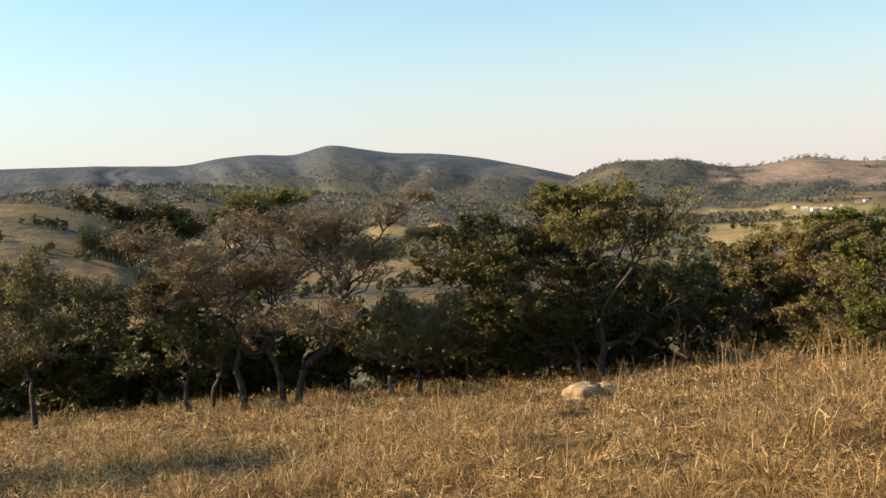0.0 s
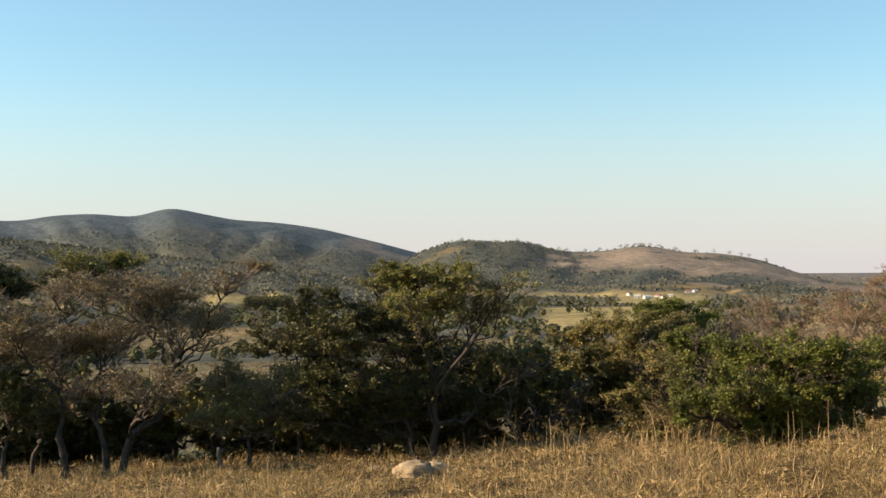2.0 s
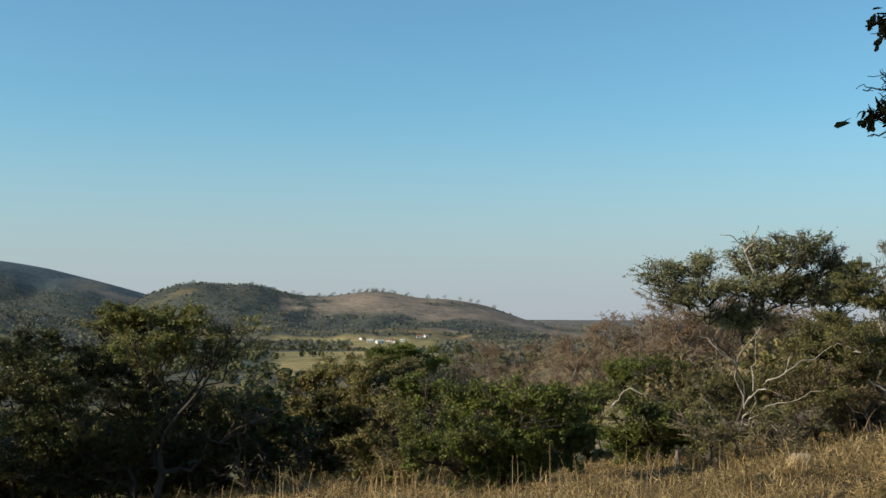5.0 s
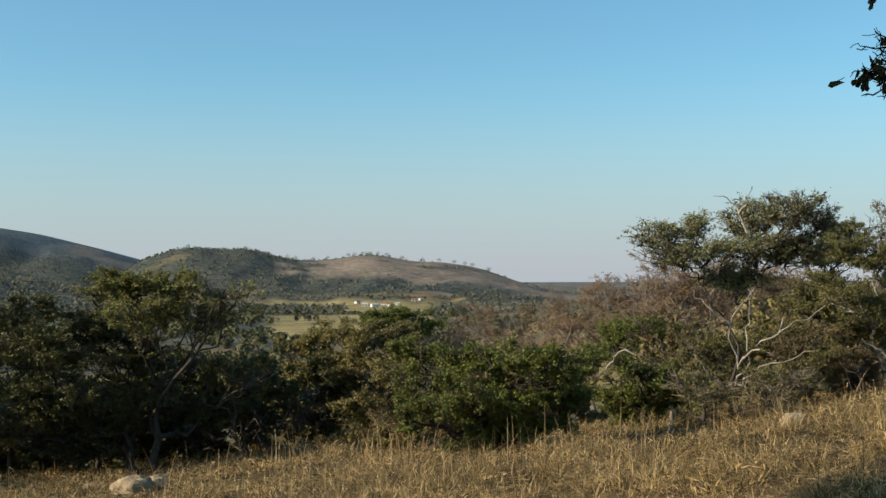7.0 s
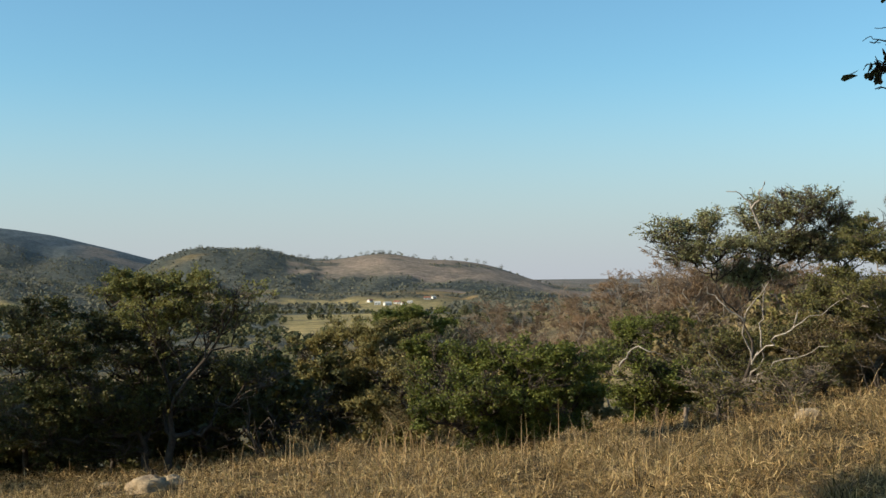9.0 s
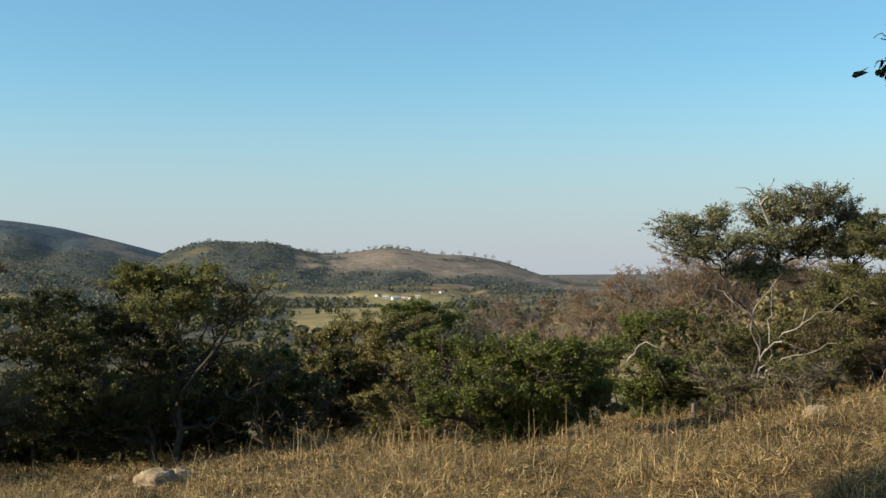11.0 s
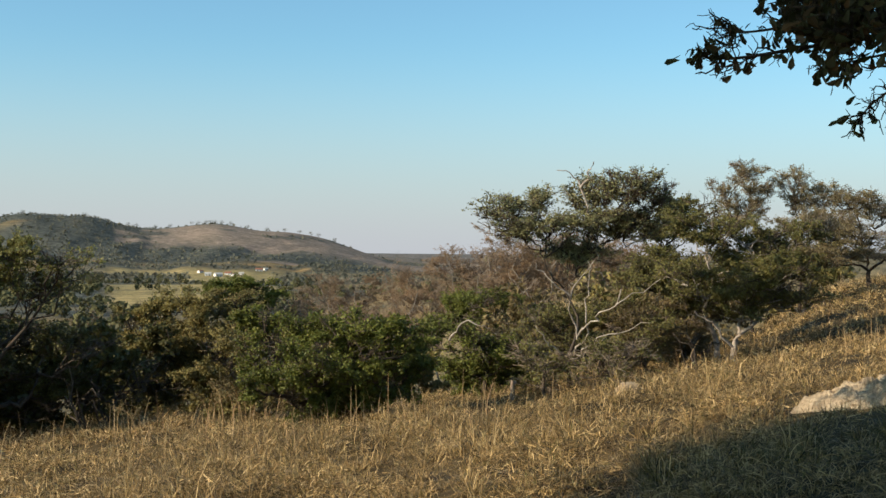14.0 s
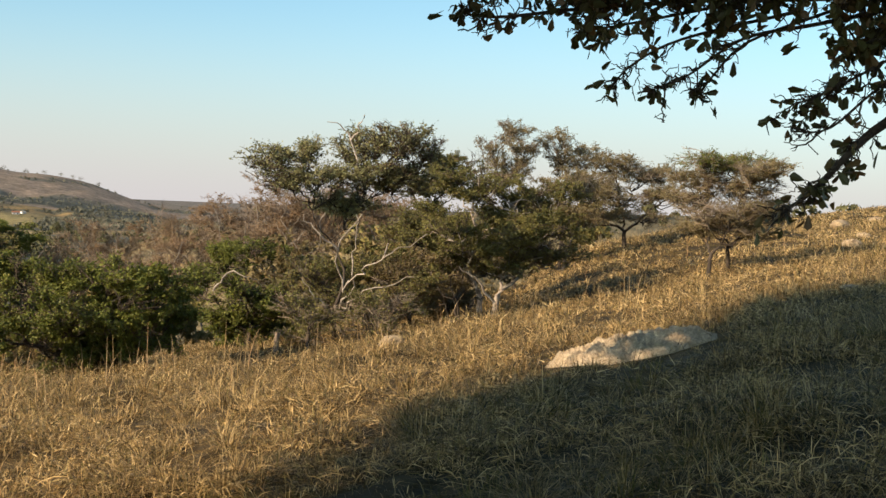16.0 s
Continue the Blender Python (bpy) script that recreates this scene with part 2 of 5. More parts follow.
BROW = ring_table([-180, -60, -25, 10, 16, 24, 30, 36, 42, 48, 55, 80, 180], [90, 50, 35, 32, 25, 22.5, 27, 33, 44, 72, 95, 110, 90])
VALLEY = -33.0
# hill ranges: distance, reach towards the valley, reach behind, spurs a degree, compass degrees, degrees above the eye
RANGES = [
    (4300, 1300, 900, 0.36, [-60, -30, -19.5, -15.2, -11.6, -10, -8.2, -6.5, -5.5, -4.9, -4.0, -2, -0.1, 2, 4.8, 6.3, 8, 12, 40, 60],
     [2.2, 2.6, 2.79, 2.74, 2.58, 2.84, 2.95, 2.78, 3.1, 3.25, 3.05, 2.66, 2.58, 2.27, 1.57, 1.17, 0.7, 0.1, 0.1, 0.5]),
    (3050, 750, 500, 0.24, [-4, 3, 5, 6.2, 7, 8.3, 9.7, 11.2, 13, 14.2, 16.5, 17.2, 18.7, 20, 21.7, 23.5, 25, 28],
     [-0.6, -0.6, 0.3, 1.05, 1.42, 1.76, 1.62, 1.68, 1.18, 1.1, 1.4, 1.38, 1.06, 1.06, 0.8, 0.15, -0.3, -0.6]),
    (1900, 450, 400, 0.3, [-60, -24, -20, -16, -11.6, -8, -4.9, -2, 0, 3, 5, 8],
     [1.4, 1.5, 1.5, 1.85, 1.75, 1.35, 0.95, 0.75, 0.45, 0.1, -0.4, -0.9]),
    (1000, 330, 260, 0.17, [-60, -24, -20, -18, -16, -14.5, -13, -11, -8], [1.2, 1.4, 1.35, 1.25, 0.75, 0.1, -0.7, -1.3, -1.8]),
    (560, 160, 130, 0.12, [20, 23, 26, 30, 36, 44, 60], [-3.2, -2.2, -1.2, -0.6, -0.2, 0.2, 0.6]),
]


def land(x, y):
    """Height of the ground."""
    x, y = np.asarray(x, float), np.asarray(y, float)
    r, az = np.hypot(x, y), np.degrees(np.arctan2(x, y))
    brow, s = BROW(az), SLOPE(az)
    u = np.maximum(r - brow, 0)
    z = s * (np.minimum(r, brow) + 25 * (1 - np.exp(-u / 25))) - 0.2 * (u - 14 * (1 - np.exp(-u / 14)))
    z = z + (fbm(x / 1.9, y / 1.9, 3, 3) - 0.5) * 0.3 * step(2, 7, r)
    # a bank that rises beyond the mound
    z = z + 0.05 * 20 * step(25, 50, r) * step(41, 45, az) * step(55, 49, az)
    floor = VALLEY + (fbm(x / 260, y / 260, 3, 11) - 0.5) * 10 * step(250, 700, r)
    k = 4.0
    z = np.where(z - floor > 60, z, floor + k * np.log1p(np.exp(np.clip((z - floor) / k, -40, 40))))
    warp = fbm(x / 700, y / 700, 3, 31)
    fine = np.abs(2 * fbm(x / 130, y / 130, 3, 36) - 1)
    for dist, front, back, often, azs, els in RANGES:
        crest = sum(w * np.interp(az + o, azs, els) for o, w in ((-0.7, 0.12), (-0.35, 0.22), (0, 0.32), (0.35, 0.22), (0.7, 0.12)))
        top = EYE.z + dist * np.tan(np.radians(crest))
        q = (r - dist) / np.where(r < dist, front, back)
        shape = np.exp(-q * q)
        # spurs run down towards the valley with narrow gullies between them
        spur = np.abs(2 * fbm(az * often + 2.2 * warp + dist * 0.013, r / (2.2 * front), 3, 43) - 1)
        cut = 1.05 * (1 - np.minimum(2.2 * spur, 1)) ** 1.3 + 0.3 * fine + 0.25 * (warp - 0.4)
        shape = shape * (1 - (0.24 if dist > 4000 else 0.46) * (1 - shape ** 2) * cut)
        h = VALLEY - 4 + (top - VALLEY + 4) * shape
        d = h - z
        z = z + np.where(d > 0, d, 0) * step(0, 8, d)
    return z


def spot(az, r, up=0.0):
    a = radians(az)
    x, y = r * math.sin(a), r * math.cos(a)
    return Vector((x, y, float(land(x, y)) + up))


def sight(az, el, r):
    """The place r metres off along the ground, seen from the eye at these angles."""
    a = radians(az)
    return Vector((r * math.sin(a), r * math.cos(a), EYE.z + r * math.tan(radians(el))))


def cover(x, y):
    """What grows on the land: a base colour for every place, paled and blued for haze far off, and how wooded it is."""
    r, az = np.hypot(x, y), np.degrees(np.arctan2(x, y))
    n1, n2, n3 = fbm(x / 190, y / 190, 4, 51), fbm(x / 70, y / 70, 3, 61), fbm(x / 300, y / 300, 4, 31)
    straw, shaded_thatch = np.array([0.27, 0.19, 0.09]), np.array([0.1, 0.07, 0.034])
    field, pasture, red = np.array([0.36, 0.285, 0.135]), np.array([0.2, 0.16, 0.09]), np.array([0.26, 0.208, 0.17])
    # woods turn bluer and paler beyond 3100 m, haze put into their colour
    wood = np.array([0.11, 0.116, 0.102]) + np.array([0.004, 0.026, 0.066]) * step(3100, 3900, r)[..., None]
    w = step(0.43, 0.55, n1 * 0.45 + n3 * 0.25 + n2 * 0.3)
    # the main range is nearly all wooded, with bare shoulders low on its right
    w = np.where(r > 3500, step(0.1, 0.2, n3 * 0.7 + n2 * 0.3) * (1 - 0.7 * step(2.5, 4.0, az) * step(4150, 3950, r) * step(0.44, 0.54, n1)), w)
    second = (r > 2300) & (r <= 3500)
    w2 = np.where(az < 12.2, np.maximum(step(0.4, 0.5, n3 * 0.5 + n1 * 0.5), 0.9 * step(6, 4, az)), 0.85 * step(0.5, 0.57, n3 * 0.6 + n2 * 0.4) + step(2700, 2450, r) * step(0.4, 0.5, n1))
    w = np.where(second, np.clip(w2, 0, 1), w)
    w = np.where((r > 3300) & (az > 20), 0.45, w)
    plain = (r > 250) & (r <= 2300)
    fields = step(11.5, 12.5, az) * step(20.5, 19, az) * step(780, 860, r) * step(2150, 2000, r) * step(0.3, 0.38, n1 + 0.3 * step(1100, 1500, r))
    fields = np.maximum(fields, step(-3.6, -3.2, az) * step(1.0, 0.6, az) * step(1330, 1370, r) * step(1570, 1530, r))
    w = np.where(plain, w * (1 - fields) * np.where((az < -11) & (r < 1150), 0.7, 1), w)
    belt = step(0.55, 0.6, fbm(x / 230, y / 90, 3, 91))
    w = np.where((r > 500) & (r < 2300), np.maximum(w, 0.9 * belt * (1 - step(15.3, 15.8, az) * step(19.8, 19.3, az) * step(1450, 1550, r))), w)
    w = np.where((az > 21) & (r > 250) & (r < 1000), np.minimum(w, 0.5), w)
    base = pasture + (straw - pasture) * step(0.4, 0.6, n2)[..., None]
    base = base * (0.72 + 0.56 * fbm(x / 28, y / 28, 3, 95))[..., None]
    base = np.where(((second & (az > 12)) | (r > 3400))[..., None], red, base)
    base = base + (field - base) * (fields * (0.75 + 0.5 * n2))[..., None]
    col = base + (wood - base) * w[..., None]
    # near ground is dry thatch, coloured darker for the shade between blades
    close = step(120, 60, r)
    col = col + (shaded_thatch - col) * close[..., None]
    return col, w * (r > 140)


def build_ground():
    azs = np.concatenate([np.arange(-180, -26, 3.5), np.arange(-26, 62, 0.2), np.arange(62, 180, 3.5)])
    rs = np.concatenate([[0.004, 1.0, 2.0, 3.0], np.geomspace(4, 120, 80), np.geomspace(123, 2200, 110), np.arange(2215, 3250, 14.0), np.arange(3265, 4420, 17.0), np.arange(4450, 4850, 60.0)])
    A, R = np.meshgrid(np.radians(azs), rs)
    x, y = R * np.sin(A), R * np.cos(A)
    z = land(x, y)
    nr, na = A.shape
    i, j = np.meshgrid(np.arange(nr - 1), np.arange(na), indexing="ij")
    j2 = (j + 1) % na
    faces = np.stack([i * na + j, (i + 1) * na + j, (i + 1) * na + j2, i * na + j2], -1)[..., ::-1]
    q = Quads()
    q.add(np.stack([x, y, z], -1), faces)
    me = q.mesh("ground", GROUND, True)
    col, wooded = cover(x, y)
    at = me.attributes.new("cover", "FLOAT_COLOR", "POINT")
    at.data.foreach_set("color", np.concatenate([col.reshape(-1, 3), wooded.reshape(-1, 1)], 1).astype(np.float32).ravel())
    tagged(new("ground", me), "dry grassy hillside falling to a farmed valley and hills", "ground", kind="structure")


build_ground()


# ---------------------------------------------------------------- growing things
def unit(v):
    return v / np.maximum(np.linalg.norm(v, axis=-1, keepdims=True), 1e-9)


def crooked(p0, p1, n, bend, rng, rise=0.0):
    """A bent line from p0 to p1; rise lifts its middle."""
    t = np.linspace(0, 1, n + 1)[:, None]
    p0, p1 = np.array(p0, float), np.array(p1, float)
    length = np.linalg.norm(p1 - p0)
    wob = np.cumsum(rng.normal(0, 1, (n + 1, 3)), 0)
    wob = (wob - wob[0]) - (wob[-1] - wob[0]) * t
    return p0 + (p1 - p0) * t + wob * bend * length / n + np.array([0, 0, rise * length]) * np.sin(np.pi * t)


def tube(q, path, r0, r1, sides, power=1.0):
    n = len(path)
    t = np.linspace(0, 1, n)
    rad = r0 + (r1 - r0) * t ** power
    tan = unit(np.gradient(path, axis=0))
    ref = np.where(np.abs(tan[:, 2:3]) > 0.9, [[1.0, 0, 0]], [[0, 0, 1.0]])
    a = unit(np.cross(tan, ref))
    b = np.cross(tan, a)
    ang = np.linspace(0, 2 * np.pi, sides, endpoint=False)
    v = path[:, None] + rad[:, None, None] * (a[:, None] * np.cos(ang)[:, None] + b[:, None] * np.sin(ang)[:, None])
    i, j = np.meshgrid(np.arange(n - 1), np.arange(sides), indexing="ij")
    j2 = (j + 1) % sides
    q.add(v, np.stack([i * sides + j, i * sides + j2, (i + 1) * sides + j2, (i + 1) * sides + j], -1))


def sticks(q, a, b, r):
    """Many thin three-sided twigs at once, tapering from a to b."""
    n = len(a)
    d = unit(b - a)
    s = unit(np.cross(d, np.where(np.abs(d[:, 2:3]) > 0.9, [[1.0, 0, 0]], [[0, 0, 1.0]])))
    w = np.cross(d, s)
    ang = np.array([0, 2.094, 4.189])
    ring = s[:, None] * np.cos(ang)[:, None] + w[:, None] * np.sin(ang)[:, None]
    v = np.concatenate([a[:, None] + ring * r, b[:, None] + ring * r * 0.4], 1)
    k = np.arange(n)[:, None, None] * 6
    f = np.array([[0, 1, 4, 3], [1, 2, 5, 4], [2, 0, 3, 5]])[None]
    q.add(v, k + f)


def leaves(q, p, size, rng, hang=0.0, slim=0.55, oval=False, level=1.0):
    """A folded, pointed leaf at every place p."""
    n = len(p)
    d = unit(rng.normal(0, 1, (n, 3)) * np.array([1, 1, level]) + np.array([0, 0, -hang]))
    s = unit(np.cross(d, rng.normal(0, 1, (n, 3)) * np.array([level, level, 1])))
    up = np.cross(s, d)
    ln = size * rng.uniform(0.6, 1.25, (n, 1))
    base, tip = p, p + d * ln
    if oval:
        a, b = p + d * ln * 0.35 + up * ln * 0.08, p + d * ln * 0.8 + up * ln * 0.05
        v = np.stack([base, a + s * ln * slim * 0.36, b + s * ln * slim * 0.52, tip, b - s * ln * slim * 0.52, a - s * ln * slim * 0.36], 1)
        q.add(v, (np.arange(n)[:, None, None] * 6 + np.array([[0, 1, 2, 3], [0, 3, 4, 5]])[None]))
        return
    if q.k == 3:
        w = s * ln * slim * 0.62
        v = np.stack([p + d * ln * 0.2 - w, p + d * ln * 0.35 + w, tip], 1)
        q.add(v, np.arange(n * 3).reshape(n, 3))
        return
    mid = p + d * ln * 0.5 + up * ln * 0.1
    v = np.stack([base, mid + s * ln * slim * 0.5, tip, mid - s * ln * slim * 0.5], 1)
    q.add(v, np.arange(n * 4).reshape(n, 4))


def spread_points(rng, count, grow):
    """Points in the unit ball that keep apart from one another, more of them in its upper half."""
    got = []
    for _ in range(count):
        d = unit(rng.normal(0, 1, (6, 3))) * rng.uniform(0.25, 1.0, (6, 1)) ** grow
        d[:, 2] = np.where(rng.uniform(0, 1, 6) < 0.35, np.abs(d[:, 2]), d[:, 2])
        far = [min([np.linalg.norm(p - g) for g in got] or [1.0]) for p in d]
        got.append(d[int(np.argmax(far))])
    return np.array(got)


def tree(kind, label, at, stems, crowns, leaf_mat, seed, n_leaf=9000, leaf=0.11, tips=45, spurs=7, girth=0.085,
         bark=None, twig_mat=None, category="tree", group="", flat=1.0, extra=(), bend=0.5, hang=0.2, keep=0.85, plate=1.0, tops=(), top_mat=None, bare_mat=None, pads=1.0):
    """A tree that stands at the compass degrees and distance `at`. stems: (compass degrees, distance) of each foot. crowns: masses of
    the crown as (degrees, degrees up, metres further off, half width and half height in degrees). extra: bare limbs as lists of
    (degrees, degrees up, metres further off). Every mass is a spray of uneven pads on their own boughs, and the leaves sit along the twigs."""
    rng = np.random.default_rng(seed)
    az0, r0 = at
    base = np.array(spot(az0, r0))
    if category == "bush":
        # low growth round the foot
        crowns = list(crowns) + [(az, math.degrees(math.atan2(spot(az, r).z + 0.4 - EYE.z, r)), r - r0, math.degrees(0.75 / r), math.degrees(0.5 / r)) for az, r in stems]
    woods, limbs, twigs, foliage, crest = [Quads() for _ in stems], [Quads() for _ in crowns], Quads(), Quads(3), Quads(3)
    C, RAD = [], []
    depth = min(0.3 * r0 * radians(max(c[0] for c in crowns) - min(c[0] for c in crowns)), 1.5)
    for az, el, dr, ha, he in crowns:
        dr += depth * rng.uniform(-1, 1)
        C.append(np.array(sight(az, el, r0 + dr)))
        lat, ver = r0 * radians(ha), r0 * radians(he)
        a = radians(az)
        RAD.append((np.array([math.cos(a), -math.sin(a), 0]) * lat, np.array([math.sin(a), math.cos(a), 0]) * max(lat * 0.85, ver * 0.8), np.array([0, 0, 1.0]) * ver * flat))
    C = np.array(C)
    feet = [np.array(spot(az, r)) for az, r in stems]
    forks = []
    owner = [int(np.argmin([np.linalg.norm((c - f)[:2]) for f in feet])) for c in C]
    for k, f in enumerate(feet):
        mine = C[[i for i in range(len(C)) if owner[i] == k]] if k in owner else C
        aim_at = mine.mean(0)
        end = f + (aim_at - f) * 0.16
        end[2] = f[2] + 0.2 * (aim_at[2] - f[2]) + 0.25
        wood = woods[k]
        tube(wood, crooked(f - np.array([0, 0, 0.15]), end, 6, bend * 0.3, rng), girth * 1.1, girth * 0.8, 9, 0.6)
        for a in np.linspace(0, 6.28, 5)[:-1] + rng.uniform(0, 1):
            root = f + np.array([math.cos(a), math.sin(a), 0]) * girth * 1.7 + np.array([0, 0, -0.1])
            tube(wood, crooked(root, f + np.array([0, 0, girth * 2.2]), 2, 0.1, rng), girth * 0.45, girth * 0.5, 5)
        forks.append(end)
    vol = np.array([np.prod([np.linalg.norm(v) for v in rad]) ** 0.7 for rad in RAD])
    vol = vol / vol.sum()
    sprays, upper = [], [limbs[i] for i in tops]
    frame_of = [[(f, 0.0)] for f in forks]
    order = sorted(range(len(C)), key=lambda i: np.linalg.norm(C[i] - forks[owner[i]]))
    for c, rad, o, share, bough in [(C[i], RAD[i], owner[i], vol[i], limbs[i]) for i in order]:
        # each limb leaves the framework of its stem where that shortens its way
        goal = c - rad[2] * 0.4
        near, run = min(frame_of[o], key=lambda pr: np.linalg.norm(pr[0] - goal) + 0.62 * pr[1] + 3.0 * max(pr[0][2] - goal[2] - 0.1, 0))
        limb = crooked(near, goal, 8, bend * 0.9, rng, 0.04)
        reach = np.linalg.norm(goal - near)
        tube(bough, limb, girth * 0.62 / (1 + 0.55 * run), girth * 0.13, 7)
        frame_of[o] += [(limb[k], run + reach * k / 8) for k in (2, 3, 4, 5, 6)]
        n_pad = int(np.clip(pads * tips * len(C) * share / 6, 4, 13))
        wide = 0.86 / n_pad ** 0.36
        for d in spread_points(rng, n_pad, 0.5):
            s = wide * rng.uniform(0.5, 1.45)
            d = d * (1.06 - 0.42 * s)
            mid = c + d[0] * rad[0] + d[1] * rad[1] + d[2] * rad[2]
            fork = limb[min(int(rng.uniform(0.45, 1.05) * 8), 8)]
            root = mid - np.array([0, 0, 0.3 * s]) * np.linalg.norm(rad[2]) - (mid - fork) * 0.12
            stem = crooked(fork, root, 5, bend, rng, -0.03)
            tube(bough, stem, girth * 0.26, girth * 0.09, 5)
            # twigs fan out from the bough into a tilted, domed pad
            m = int(rng.integers(6, 10))
            ang = np.linspace(0, 6.28, m, endpoint=False) + rng.normal(0, 0.35, m)
            out = np.sqrt(rng.uniform(0.12, 1.1, m))
            tilt = rng.normal(0, 0.22, 2)
            dome = 0.42 * s * np.linalg.norm(rad[2]) + 0.05
            rich = float(np.exp(rng.normal(0, 0.45))) * s ** 2 * (rng.uniform() < keep)
            for a, q in zip(ang, out):
                way = rad[0] * (s * q * math.cos(a)) + rad[1] * (s * q * math.sin(a))
                tip = mid + way + np.array([0, 0, dome * (1.0 - 1.1 * q * q) + (tilt[0] * math.cos(a) + tilt[1] * math.sin(a)) * s * q * np.linalg.norm(rad[0]) + rng.normal(0, 0.35) * dome])
                path = crooked(stem[int(rng.integers(3, 6))], tip, 3, bend, rng, 0.06)
                tube(twigs, path, girth * 0.07 + 0.006, 0.005, 3)
                seg = np.minimum(rng.integers(0, 4, spurs), 2)
                a0 = path[seg] + (path[seg + 1] - path[seg]) * rng.uniform(0, 1, (spurs, 1))
                reach = (0.12 + 0.3 * min(s * np.linalg.norm(rad[0]), 1.0)) * rng.uniform(0.4, 1.2, (spurs, 1))
                b0 = a0 + unit(rng.normal(0, 1, (spurs, 3)) * np.array([1, 1, 0.55 * plate]) + unit(tip - path[0]) * 0.9) * reach
                sticks(twigs, a0, b0, 0.0065)
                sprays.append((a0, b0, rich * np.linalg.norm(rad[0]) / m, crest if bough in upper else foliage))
    bare = []
    for line in extra:
        bare.append(Quads())
        pts = [np.array(sight(az, el, r0 + dr)) for az, el, dr in line]
        for k in range(len(pts) - 1):
            w = girth * (0.42 - 0.3 * k / max(len(pts) - 1, 1))
            tube(bare[-1], crooked(pts[k], pts[k + 1], 4, 0.35, rng), w, w * 0.75, 6)
    total = sum(s for _, _, s, _ in sprays)
    for a0, b0, s, leafage in sprays:
        n = rng.poisson(2.75 * n_leaf * s / total)
        if n:
            k = rng.integers(0, len(a0), n)
            p = a0[k] + (b0[k] - a0[k]) * rng.uniform(0.2, 1.1, (n, 1)) + rng.normal(0, 0.03, (n, 3)) * np.array([1, 1, 0.7])
            leaves(leafage, p, leaf * 0.57, rng, hang, level=0.7 * plate)
    top = new(kind)
    top.location = base
    tagged(top, label, category, group)
    for q in (*woods, *limbs, *bare, twigs, foliage, crest):
        q.v = [v - base for v in q.v]
    for q in woods:
        part("trunk", q.mesh("trunk", bark or BARK, True), top)
    for q in bare:
        part("bare_limb", q.mesh("bare_limb", bare_mat or bark or BARK, True), top)
    for q in limbs:
        part("limb", q.mesh("limb", bark or BARK, True), top)
    part("branchwork", twigs.mesh("branchwork", twig_mat or TWIG), top)
    if foliage.n:
        part("crown", foliage.mesh("crown", leaf_mat), top)
    if crest.n:
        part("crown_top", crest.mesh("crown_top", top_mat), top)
    return top


